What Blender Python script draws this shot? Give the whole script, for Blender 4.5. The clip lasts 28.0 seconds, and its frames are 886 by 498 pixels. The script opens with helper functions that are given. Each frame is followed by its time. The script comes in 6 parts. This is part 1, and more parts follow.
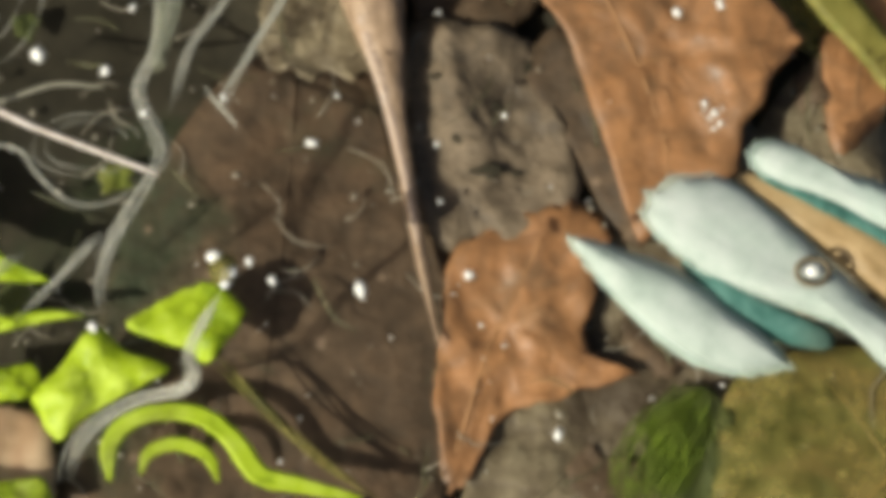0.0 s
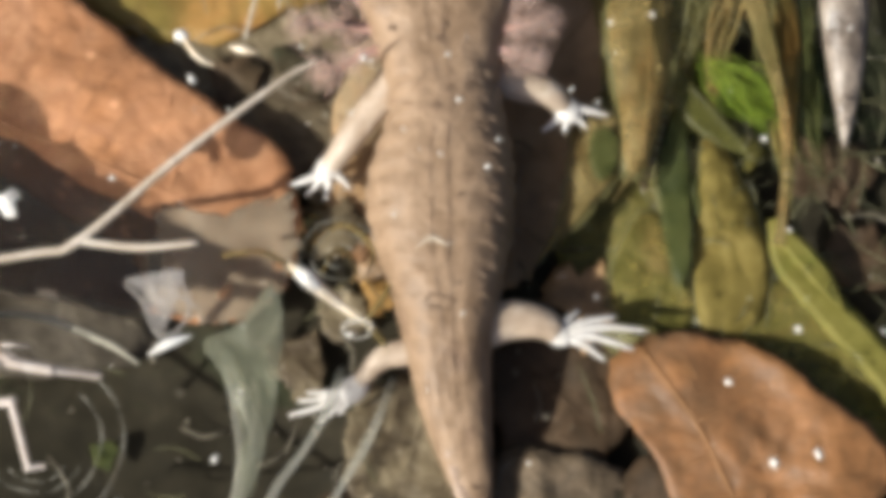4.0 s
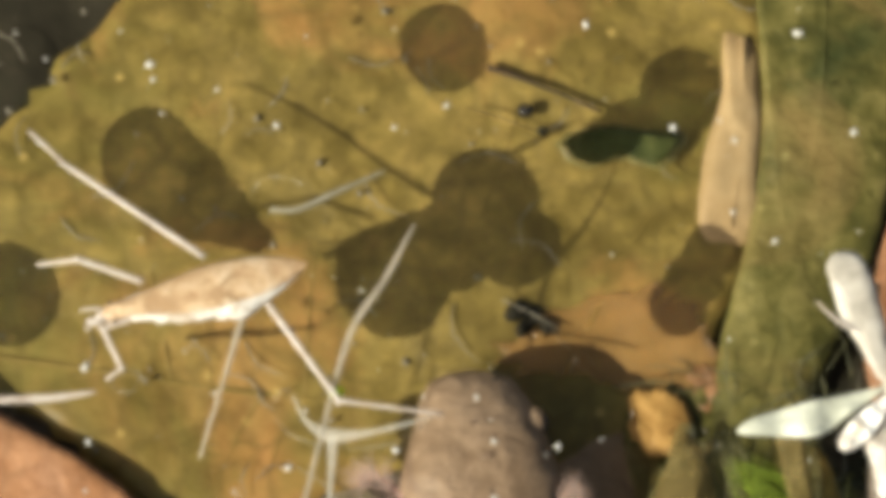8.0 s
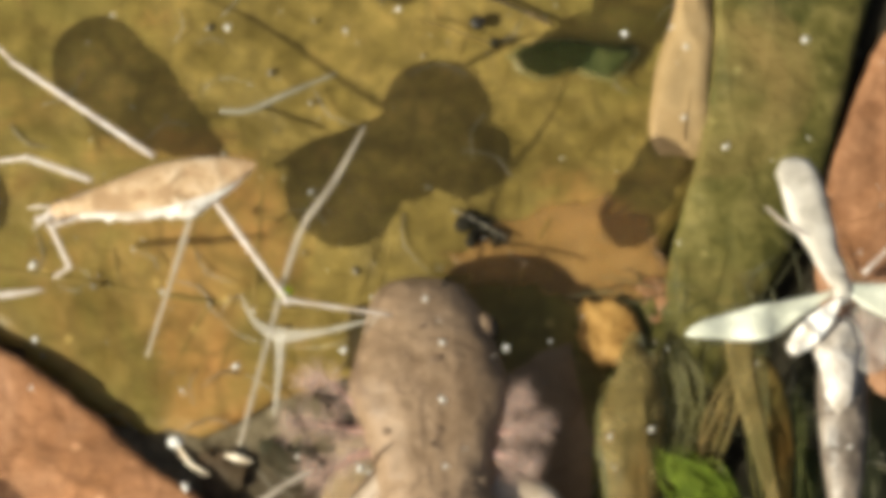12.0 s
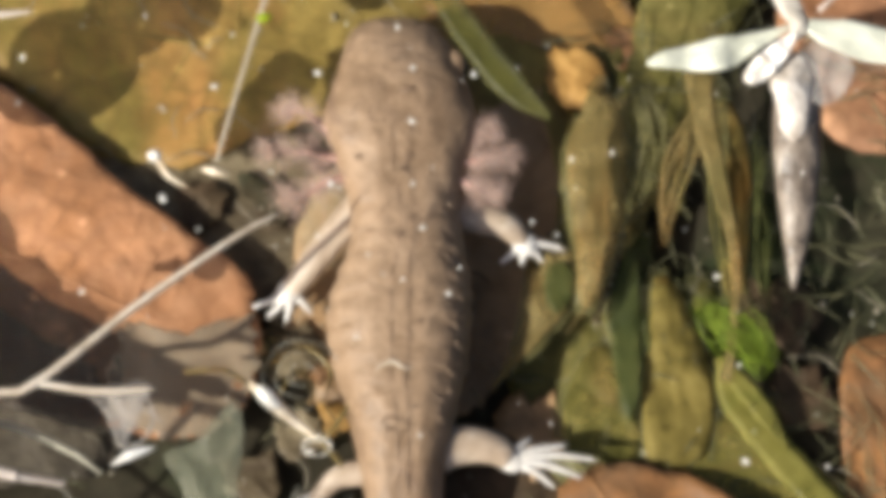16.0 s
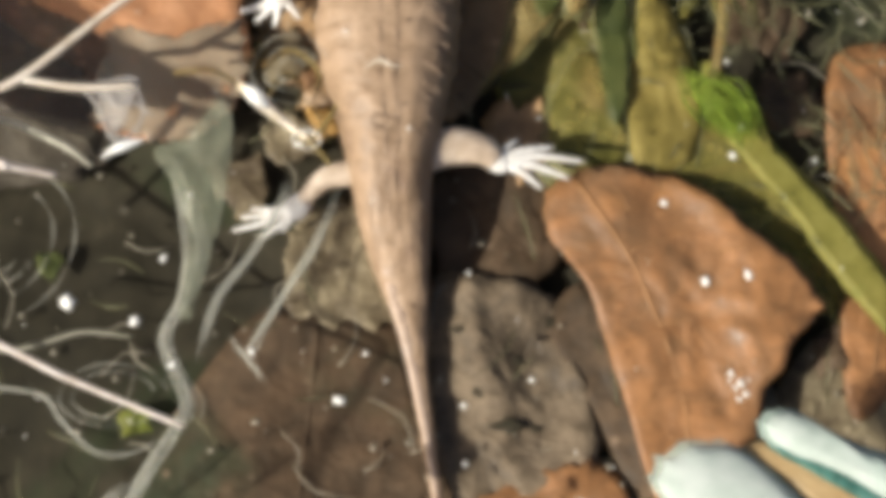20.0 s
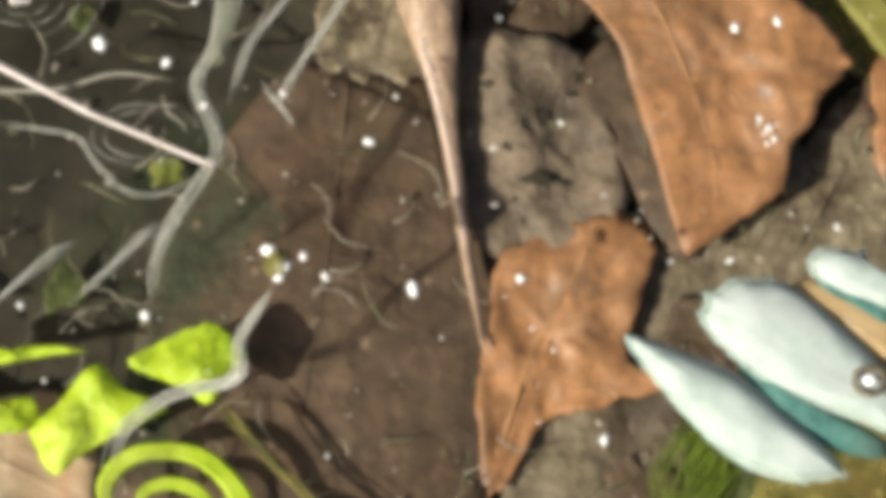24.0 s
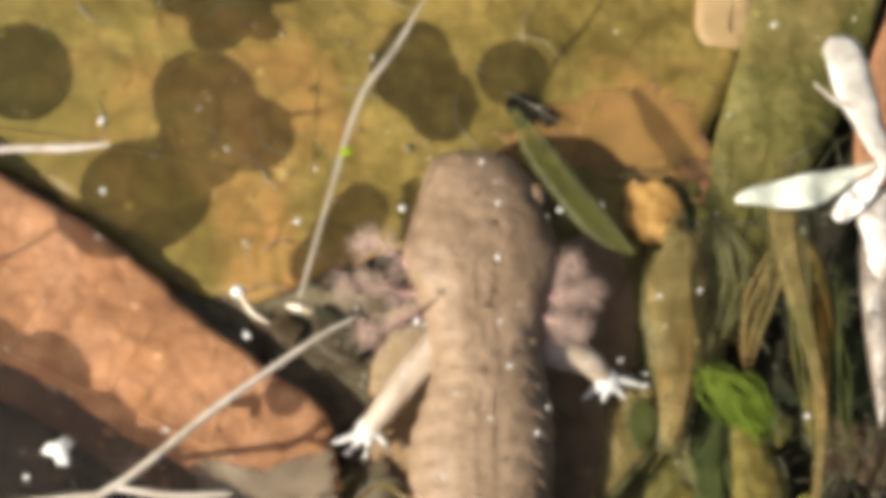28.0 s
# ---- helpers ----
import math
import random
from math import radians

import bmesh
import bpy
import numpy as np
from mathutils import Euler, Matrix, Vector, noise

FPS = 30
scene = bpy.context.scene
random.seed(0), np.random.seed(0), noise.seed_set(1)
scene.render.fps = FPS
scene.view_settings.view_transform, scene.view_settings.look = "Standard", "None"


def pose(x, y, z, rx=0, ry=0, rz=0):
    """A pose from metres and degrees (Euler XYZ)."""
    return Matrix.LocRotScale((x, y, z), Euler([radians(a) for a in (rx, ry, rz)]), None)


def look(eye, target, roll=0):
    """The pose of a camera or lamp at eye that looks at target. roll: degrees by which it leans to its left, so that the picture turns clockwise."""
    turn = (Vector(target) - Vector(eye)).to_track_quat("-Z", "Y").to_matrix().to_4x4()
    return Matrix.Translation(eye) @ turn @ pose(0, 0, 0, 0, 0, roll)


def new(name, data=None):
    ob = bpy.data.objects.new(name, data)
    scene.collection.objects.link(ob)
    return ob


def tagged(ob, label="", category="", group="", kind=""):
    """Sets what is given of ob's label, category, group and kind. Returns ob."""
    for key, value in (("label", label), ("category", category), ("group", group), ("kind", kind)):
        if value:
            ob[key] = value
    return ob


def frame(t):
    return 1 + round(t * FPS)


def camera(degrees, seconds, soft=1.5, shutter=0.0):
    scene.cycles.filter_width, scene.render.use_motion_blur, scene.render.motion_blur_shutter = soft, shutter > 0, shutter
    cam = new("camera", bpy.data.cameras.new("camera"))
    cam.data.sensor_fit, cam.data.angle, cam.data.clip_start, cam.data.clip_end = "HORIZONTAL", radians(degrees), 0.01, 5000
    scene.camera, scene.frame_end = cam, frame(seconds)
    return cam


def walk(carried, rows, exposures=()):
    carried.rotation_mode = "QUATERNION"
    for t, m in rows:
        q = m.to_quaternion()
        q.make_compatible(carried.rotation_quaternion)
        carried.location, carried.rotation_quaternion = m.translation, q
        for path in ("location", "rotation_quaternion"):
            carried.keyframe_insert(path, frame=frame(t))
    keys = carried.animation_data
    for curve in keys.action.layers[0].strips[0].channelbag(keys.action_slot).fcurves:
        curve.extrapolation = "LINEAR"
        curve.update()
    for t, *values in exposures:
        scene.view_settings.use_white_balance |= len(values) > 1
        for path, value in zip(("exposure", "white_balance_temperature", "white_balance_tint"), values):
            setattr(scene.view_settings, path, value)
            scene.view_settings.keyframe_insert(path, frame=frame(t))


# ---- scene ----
cam = camera(16.0, 28.0, 8.0)
# seconds, eye in millimetres, turn in degrees
PATH = [
    (0, 4.25, -68.61, 166.35, 11.944, 0.475, -0.884),
    (0.5, 8.05, -69.33, 165.84, 11.924, 1.816, -1.160),
    (1, 3.28, -66.21, 165.93, 11.918, 1.477, -0.830),
    (1.5, -0.30, -61.60, 167.61, 11.371, 0.555, -0.718),
    (2, 0.86, -59.85, 168.62, 12.277, 0.677, -0.592),
    (2.5, 0.32, -58.22, 168.12, 13.056, 0.933, -1.747),
    (4.5, 4.91, -40.25, 166.45, 12.390, 2.221, -0.458),
    (5, 5.91, -34.05, 167.09, 11.619, 2.671, -0.222),
    (5.5, 1.26, -29.65, 168.36, 11.575, 0.878, -0.973),
    (6, -0.89, -27.70, 169.20, 12.290, 1.124, -1.032),
    (6.5, -0.92, -26.39, 169.20, 13.212, 1.209, -0.837),
    (7, -2.94, -24.54, 169.61, 13.099, 0.636, -0.581),
    (7.5, -5.86, -23.04, 170.92, 13.627, -0.693, -0.783),
    (8, -5.18, -23.41, 170.82, 14.431, -0.400, -0.848),
    (8.5, -2.58, -24.69, 170.66, 14.995, 0.088, -0.518),
    (9, -4.59, -28.10, 168.39, 15.988, -0.493, -0.298),
    (9.5, -3.08, -28.49, 168.51, 15.836, -0.835, -0.359),
    (10, -2.26, -27.90, 168.99, 15.206, -0.644, -0.524),
    (10.5, -1.03, -29.15, 169.46, 15.032, 0.092, -0.521),
    (11, -2.55, -31.44, 168.21, 15.388, -0.237, -0.311),
    (11.5, -1.50, -31.27, 168.40, 15.346, -0.466, -0.124),
    (12, -4.37, -31.00, 168.49, 15.236, -1.138, -0.529),
    (12.5, -4.09, -32.85, 168.11, 14.997, -0.632, -0.387),
    (14.5, 2.74, -38.32, 169.07, 14.440, 1.016, -0.473),
    (15, 4.00, -41.59, 168.70, 14.677, 1.498, -0.181),
    (15.5, -0.84, -47.29, 169.40, 15.546, -0.182, 0.324),
    (16, -0.86, -50.02, 170.68, 15.953, -0.850, 0.617),
    (16.5, -2.12, -51.63, 170.14, 15.869, -1.379, 0.355),
    (17, -2.86, -51.63, 170.64, 14.981, -1.095, 0.235),
    (17.5, -1.84, -52.75, 170.22, 14.667, -0.782, 0.492),
    (18, -2.68, -54.13, 169.81, 14.630, -1.079, 0.695),
    (18.5, -2.39, -54.86, 169.60, 14.557, -1.600, 0.621),
    (19, -1.72, -56.69, 169.73, 14.146, -1.288, 0.386),
    (19.5, -0.02, -58.09, 169.19, 14.072, -1.038, 0.413),
    (20, -2.05, -60.87, 168.52, 13.997, -1.513, 0.611),
    (20.5, -1.84, -63.48, 167.79, 14.324, -1.854, 0.676),
    (21, -2.00, -62.98, 168.74, 13.820, -1.561, 0.567),
    (21.5, -0.86, -66.37, 168.36, 13.964, -1.295, 0.657),
    (22, -3.11, -70.70, 166.73, 14.571, -1.557, 0.986),
    (22.5, -1.64, -78.01, 164.92, 15.016, -1.646, 0.741),
    (24.5, -1.86, -68.18, 167.87, 12.590, -0.926, 1.195),
    (25, -4.46, -64.90, 168.78, 12.984, -1.552, 0.916),
    (25.5, -5.88, -62.55, 169.93, 14.333, -1.351, 0.353),
    (26, -5.51, -58.13, 170.84, 14.963, -0.374, 0.782),
    (26.5, -9.43, -54.81, 170.17, 15.312, -1.889, 1.495),
    (27, -6.15, -50.56, 167.73, 15.980, -1.788, 0.799),
    (27.5, -8.55, -47.79, 169.33, 16.727, -2.418, 0.144),
    (28, -10.46, -46.56, 169.16, 17.472, -2.378, 0.388),
]

M = 0.001
walk(cam, [(t, pose(x * M, y * M, z * M, rx, ry, rz)) for t, x, y, z, rx, ry, rz in PATH],
     [(0, 0.44, 6450, 1), (2.5, 0.5, 6400, 1), (4.5, 0.52, 6150, 8), (6, 0.48, 6200, 7), (7, 0.46, 6400, 5), (8, 0.36, 6750, 0), (12.5, 0.36, 6800, 1), (14.5, 0.36, 6450, 7), (16.5, 0.6, 6350, 7), (19, 0.68, 6250, 7), (21, 0.7, 6350, 6), (22.5, 0.7, 6250, 6), (25, 0.84, 6250, 5), (26, 0.8, 6000, 8), (27, 0.72, 6150, 8), (28, 0.62, 6450, 6)])

# ---- light ----
world = bpy.data.worlds.new("sky")
scene.world = world
world.use_nodes = True
sky = world.node_tree.nodes.new("ShaderNodeTexSky")
sky.sky_type = "NISHITA"
sky.sun_disc = False
sky.air_density, sky.dust_density, sky.ozone_density = 0.6, 4.0, 0.3
SUN_WAY = Vector((1.14, 0.58, -1.0)).normalized()
sky.sun_elevation = math.asin(-SUN_WAY.z)
sky.sun_rotation = math.atan2(-SUN_WAY.x, -SUN_WAY.y)
back = world.node_tree.nodes["Background"]
back.inputs[1].default_value = 0.08
world.node_tree.links.new(sky.outputs[0], back.inputs[0])
sun = new("sun", bpy.data.lights.new("sun", "SUN"))
sun.data.energy, sun.data.angle, sun.data.color = 4.8, radians(0.8), (1.0, 0.95, 0.87)
sun.matrix_world = look((0, 0, 0.5), Vector((0, 0, 0.5)) + SUN_WAY)

# The water is still and clear: of its surface, at height 0, only dents and ripples are built.
BED = -10.6


# ---- materials ----
def ramp_of(nt, stops):
    r = nt.nodes.new("ShaderNodeValToRGB")
    e = r.color_ramp.elements
    while len(e) < len(stops):
        e.new(0.5)
    for el, (p, c) in zip(e, stops):
        el.position, el.color = p, (*c, 1)
    return r


def noise_of(nt, coord, scale, detail=4, rough=0.6, distort=0.0):
    n = nt.nodes.new("ShaderNodeTexNoise")
    n.inputs["Scale"].default_value, n.inputs["Detail"].default_value = scale, detail
    n.inputs["Roughness"].default_value, n.inputs["Distortion"].default_value = rough, distort
    nt.links.new(coord, n.inputs["Vector"])
    return n.outputs["Fac"]


def surface(name, low, mid, high, scale=350, fine=2600, rough=0.55, bump=0.25, spots=None, translucent=0.0, sheen=0.5, speck=0.0, mottle=0.35, patch=None, net=0):
    """Two scales of colour, fine grain, uneven gloss and relief. scale: features to a metre."""
    m = bpy.data.materials.new(name)
    m.use_nodes = True
    nt = m.node_tree
    b = nt.nodes["Principled BSDF"]
    co = nt.nodes.new("ShaderNodeTexCoord").outputs["Object"]
    big, small = noise_of(nt, co, scale, 5, 0.6, 0.4), noise_of(nt, co, fine, 3, 0.7)
    r = ramp_of(nt, [(0.28, low), (0.5, mid), (0.74, high)])
    mix = nt.nodes.new("ShaderNodeMath")
    mix.operation = "MULTIPLY_ADD"
    nt.links.new(small, mix.inputs[0])
    mix.inputs[1].default_value = mottle
    nt.links.new(big, mix.inputs[2])
    shift = nt.nodes.new("ShaderNodeMath")
    shift.operation = "SUBTRACT"
    nt.links.new(mix.outputs[0], shift.inputs[0])
    shift.inputs[1].default_value = mottle * 0.5
    nt.links.new(shift.outputs[0], r.inputs[0])
    colour = r.outputs[0]
    if spots:
        tint, at, width, where = spots
        s = ramp_of(nt, [(at, (0, 0, 0)), (at + width, (1, 1, 1))])
        nt.links.new(noise_of(nt, co, where, 6, 0.65, 0.8), s.inputs[0])
        mx = nt.nodes.new("ShaderNodeMix")
        mx.data_type = "RGBA"
        nt.links.new(s.outputs[0], mx.inputs["Factor"])
        nt.links.new(colour, mx.inputs[6])
        mx.inputs[7].default_value = (*tint, 1)
        colour = mx.outputs[2]
    if patch:
        tint, where = patch
        s = ramp_of(nt, [(0.5, (0, 0, 0)), (0.66, (0.85, 0.85, 0.85))])
        nt.links.new(noise_of(nt, co, where, 7, 0.7, 1.2), s.inputs[0])
        mx = nt.nodes.new("ShaderNodeMix")
        mx.data_type = "RGBA"
        nt.links.new(s.outputs[0], mx.inputs["Factor"])
        nt.links.new(colour, mx.inputs[6])
        mx.inputs[7].default_value = (*tint, 1)
        colour = mx.outputs[2]
    if net:
        v = nt.nodes.new("ShaderNodeTexVoronoi")
        v.feature = "DISTANCE_TO_EDGE"
        v.inputs["Scale"].default_value = net
        warp = nt.nodes.new("ShaderNodeMix")
        warp.data_type = "RGBA"
        warp.inputs["Factor"].default_value = 0.0025
        nt.links.new(co, warp.inputs[6])
        wn = nt.nodes.new("ShaderNodeTexNoise")
        wn.inputs["Scale"].default_value = 260
        nt.links.new(co, wn.inputs["Vector"])
        nt.links.new(wn.outputs["Color"], warp.inputs[7])
        nt.links.new(warp.outputs[2], v.inputs["Vector"])
        s = ramp_of(nt, [(0.02, (0.3, 0.3, 0.3)), (0.16, (0, 0, 0))])
        nt.links.new(v.outputs["Distance"], s.inputs[0])
        mx = nt.nodes.new("ShaderNodeMix")
        mx.data_type = "RGBA"
        nt.links.new(s.outputs[0], mx.inputs["Factor"])
        nt.links.new(colour, mx.inputs[6])
        mx.inputs[7].default_value = (*[c * 0.55 for c in low], 1)
        colour = mx.outputs[2]
    if speck:
        v = nt.nodes.new("ShaderNodeTexVoronoi")
        v.inputs["Scale"].default_value = speck
        nt.links.new(co, v.inputs["Vector"])
        s = ramp_of(nt, [(0.05, (0.7, 0.7, 0.7)), (0.11, (0, 0, 0))])
        nt.links.new(v.outputs["Distance"], s.inputs[0])
        mx = nt.nodes.new("ShaderNodeMix")
        mx.data_type = "RGBA"
        nt.links.new(s.outputs[0], mx.inputs["Factor"])
        nt.links.new(colour, mx.inputs[6])
        mx.inputs[7].default_value = (*[c * 1.5 + 0.02 for c in high], 1)
        colour = mx.outputs[2]
    nt.links.new(colour, b.inputs["Base Color"])
    gloss = ramp_of(nt, [(0.3, (rough - 0.12,) * 3), (0.7, (rough + 0.12,) * 3)])
    nt.links.new(small, gloss.inputs[0])
    nt.links.new(gloss.outputs[0], b.inputs["Roughness"])
    b.inputs["Specular IOR Level"].default_value = sheen
    bp = nt.nodes.new("ShaderNodeBump")
    bp.inputs["Strength"].default_value, bp.inputs["Distance"].default_value = bump, 0.0004
    nt.links.new(shift.outputs[0], bp.inputs["Height"])
    nt.links.new(bp.outputs[0], b.inputs["Normal"])
    if translucent:
        t = nt.nodes.new("ShaderNodeBsdfTranslucent")
        nt.links.new(colour, t.inputs["Color"])
        ms = nt.nodes.new("ShaderNodeMixShader")
        ms.inputs[0].default_value = translucent
        nt.links.new(b.outputs[0], ms.inputs[1])
        nt.links.new(t.outputs[0], ms.inputs[2])
        nt.links.new(ms.outputs[0], nt.nodes["Material Output"].inputs["Surface"])
    return m


def clear(name, ior=1.33, rough=0.0, tint=(1, 1, 1)):
    m = bpy.data.materials.new(name)
    m.use_nodes = True
    b = m.node_tree.nodes["Principled BSDF"]
    b.inputs["Base Color"].default_value = (*tint, 1)
    b.inputs["Transmission Weight"].default_value = 1.0
    b.inputs["IOR"].default_value, b.inputs["Roughness"].default_value = ior, rough
    return m


def filmy(name, colour, clearness):
    """A thin skin through which the ground shows."""
    m = surface(name, [c * 0.7 for c in colour], colour, [min(1, c * 1.25) for c in colour], 500, 3000, 0.45, 0.15)
    nt = m.node_tree
    out = nt.nodes["Material Output"].inputs["Surface"]
    tr = nt.nodes.new("ShaderNodeBsdfTransparent")
    ms = nt.nodes.new("ShaderNodeMixShader")
    ms.inputs[0].default_value = clearness
    nt.links.new(out.links[0].from_socket, ms.inputs[1])
    nt.links.new(tr.outputs[0], ms.inputs[2])
    nt.links.new(ms.outputs[0], out)
    return m


MUD = surface("mud", (0.0165, 0.014, 0.0085), (0.0275, 0.023, 0.0142), (0.048, 0.04, 0.025), 70, 700, 0.75, 0.4, ((0.02, 0.027, 0.011), 0.52, 0.16, 70), sheen=0.08, mottle=0.6, speck=260)
OLIVE_LEAF = surface("olive_leaf", (0.115, 0.08, 0.017), (0.19, 0.133, 0.031), (0.29, 0.195, 0.05), 70, 540, 0.55, 0.5, ((0.34, 0.165, 0.05), 0.51, 0.16, 48), sheen=0.25, mottle=1.0, patch=((0.15, 0.125, 0.026), 30), speck=300, net=300)
GREEN_FILM_LEAF = surface("algae_leaf", (0.05, 0.046, 0.01), (0.105, 0.09, 0.022), (0.18, 0.145, 0.045), 90, 540, 0.6, 0.7, ((0.028, 0.036, 0.009), 0.52, 0.14, 60), sheen=0.2, mottle=1.14, patch=((0.2, 0.13, 0.045), 45), speck=380)
BROWN_LEAF = surface("brown_leaf", (0.22, 0.10, 0.045), (0.34, 0.165, 0.08), (0.45, 0.235, 0.12), 80, 660, 0.55, 0.6, ((0.2, 0.10, 0.055), 0.55, 0.14, 60), sheen=0.25, mottle=0.95, patch=((0.4, 0.18, 0.075), 40), speck=330, net=430)
UNDER_LEAF = surface("under_leaf", (0.18, 0.105, 0.045), (0.27, 0.16, 0.073), (0.36, 0.22, 0.107), 90, 600, 0.6, 0.6, ((0.24, 0.18, 0.1), 0.54, 0.14, 60), sheen=0.4, mottle=0.9, speck=350)
RUST_LEAF = surface("rust_leaf", (0.13, 0.068, 0.029), (0.215, 0.099, 0.037), (0.295, 0.137, 0.051), 80, 600, 0.55, 0.6, ((0.19, 0.13, 0.075), 0.49, 0.16, 45), sheen=0.3, mottle=0.85, patch=((0.33, 0.15, 0.042), 42), speck=240, net=380)
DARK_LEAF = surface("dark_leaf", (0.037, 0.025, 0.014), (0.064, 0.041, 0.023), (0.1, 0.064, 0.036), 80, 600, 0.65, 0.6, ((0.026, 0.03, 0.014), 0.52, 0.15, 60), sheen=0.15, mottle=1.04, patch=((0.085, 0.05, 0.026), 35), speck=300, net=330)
GREY_LEAF = surface("grey_leaf", (0.058, 0.042, 0.026), (0.104, 0.075, 0.046), (0.155, 0.113, 0.072), 120, 660, 0.65, 0.9, ((0.024, 0.02, 0.014), 0.6, 0.06, 170), sheen=0.2, mottle=1.14, patch=((0.16, 0.09, 0.045), 50), speck=380)
GREY_SILT = surface("grey_silt", (0.034, 0.028, 0.019), (0.058, 0.047, 0.033), (0.092, 0.075, 0.053), 90, 660, 0.65, 0.7, ((0.03, 0.034, 0.02), 0.54, 0.14, 60), sheen=0.15, mottle=1.0, speck=380)
TAN_LEAF = surface("tan_leaf", (0.18, 0.115, 0.045), (0.29, 0.19, 0.085), (0.4, 0.28, 0.14), 90, 1100, 0.55, 0.5, ((0.15, 0.11, 0.05), 0.55, 0.14, 70), sheen=0.25)
VEIN_DARK = surface("vein_dark", (0.24, 0.112, 0.05), (0.31, 0.148, 0.07), (0.37, 0.185, 0.088), 300, 2000, 0.6, 0.2, sheen=0.2)
VEIN_RUST = surface("vein_rust", (0.15, 0.08, 0.034), (0.22, 0.11, 0.045), (0.28, 0.14, 0.055), 200, 1500, 0.6, 0.3, sheen=0.2)
VEIN_OLIVE = surface("vein_olive", (0.12, 0.085, 0.02), (0.175, 0.12, 0.03), (0.24, 0.16, 0.045), 300, 2000, 0.6, 0.2, sheen=0.2)
POND_WEED = surface("pond_weed", (0.075, 0.07, 0.014), (0.15, 0.13, 0.028), (0.25, 0.2, 0.055), 90, 660, 0.6, 0.6, ((0.05, 0.055, 0.014), 0.55, 0.14, 80), 0.15, sheen=0.2, mottle=1.14, patch=((0.22, 0.13, 0.04), 60), speck=420)
OCHRE_WEED = surface("ochre_weed", (0.13, 0.095, 0.03), (0.22, 0.16, 0.055), (0.31, 0.235, 0.095), 90, 660, 0.6, 0.6, ((0.1, 0.09, 0.022), 0.55, 0.14, 80), 0.15, sheen=0.2, mottle=1.14, patch=((0.29, 0.145, 0.04), 60), speck=420)

TAN_SOFT = surface("tan_soft", (0.2, 0.145, 0.08), (0.3, 0.225, 0.13), (0.4, 0.3, 0.18), 70, 600, 0.55, 0.5, ((0.3, 0.16, 0.08), 0.54, 0.16, 50), sheen=0.25, mottle=0.9, speck=380)


def thinned(m, clearness):
    """Lets some light straight through a thin blade."""
    nt = m.node_tree
    out = nt.nodes["Material Output"].inputs["Surface"]
    tr, ms = nt.nodes.new("ShaderNodeBsdfTransparent"), nt.nodes.new("ShaderNodeMixShader")
    ms.inputs[0].default_value = clearness
    nt.links.new(out.links[0].from_socket, ms.inputs[1])
    nt.links.new(tr.outputs[0], ms.inputs[2])
    nt.links.new(ms.outputs[0], out)


thinned(POND_WEED, 0.3)
thinned(OCHRE_WEED, 0.36)
thinned(TAN_SOFT, 0.2)
FRESH_GREEN = surface("fresh_green", (0.24, 0.33, 0.01), (0.42, 0.53, 0.018), (0.56, 0.66, 0.08), 130, 900, 0.5, 0.5, ((0.2, 0.22, 0.04), 0.55, 0.14, 120), 0.3, sheen=0.3, mottle=0.8)
MOSS_GREEN = surface("moss_green", (0.09, 0.13, 0.01), (0.16, 0.22, 0.018), (0.25, 0.31, 0.04), 120, 800, 0.55, 0.5, ((0.1, 0.11, 0.025), 0.52, 0.15, 90), 0.2, sheen=0.2, mottle=0.9)
YELLOW_WEED = surface("yellow_weed", (0.14, 0.108, 0.025), (0.235, 0.18, 0.045), (0.32, 0.25, 0.075), 90, 660, 0.6, 0.6, ((0.26, 0.14, 0.03), 0.52, 0.14, 80), 0.2, sheen=0.2, mottle=1.1, speck=420)
thinned(YELLOW_WEED, 0.25)
MOSS_DARK = surface("moss_dark", (0.035, 0.045, 0.012), (0.07, 0.08, 0.02), (0.12, 0.12, 0.035), 100, 800, 0.6, 0.6, None, 0.15, sheen=0.2, mottle=0.9)
STRAP_WEED = surface("strap_weed", (0.11, 0.1, 0.02), (0.19, 0.17, 0.034), (0.27, 0.235, 0.06), 80, 660, 0.55, 0.5, ((0.12, 0.15, 0.018), 0.52, 0.15, 60), 0.15, sheen=0.25, mottle=1.0, speck=420)
PALE_LEAF = surface("pale_leaf", (0.31, 0.36, 0.305), (0.4, 0.44, 0.385), (0.48, 0.505, 0.455), 80, 600, 0.7, 0.12, ((0.3, 0.4, 0.33), 0.52, 0.2, 50), 0.15, sheen=0.25, mottle=0.9)
# Dark teal for blades whose shade is put into the colour.
TEAL_SHADE = surface("teal_shade", (0.025, 0.075, 0.06), (0.05, 0.13, 0.105), (0.1, 0.2, 0.165), 110, 900, 0.65, 0.3, ((0.09, 0.12, 0.09), 0.54, 0.16, 60), 0.15, sheen=0.15, mottle=0.9)
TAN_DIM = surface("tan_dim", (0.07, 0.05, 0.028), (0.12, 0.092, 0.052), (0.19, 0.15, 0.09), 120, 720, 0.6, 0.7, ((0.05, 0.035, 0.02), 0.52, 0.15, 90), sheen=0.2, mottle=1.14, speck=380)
ORANGE_ROT = surface("orange_rot", (0.24, 0.12, 0.03), (0.38, 0.21, 0.06), (0.5, 0.3, 0.1), 150, 1300, 0.6, 0.6, ((0.12, 0.08, 0.03), 0.55, 0.12, 120), sheen=0.2, mottle=0.6)
STRAW = surface("straw", (0.36, 0.29, 0.21), (0.5, 0.42, 0.33), (0.62, 0.55, 0.46), 500, 3000, 0.45, 0.3)
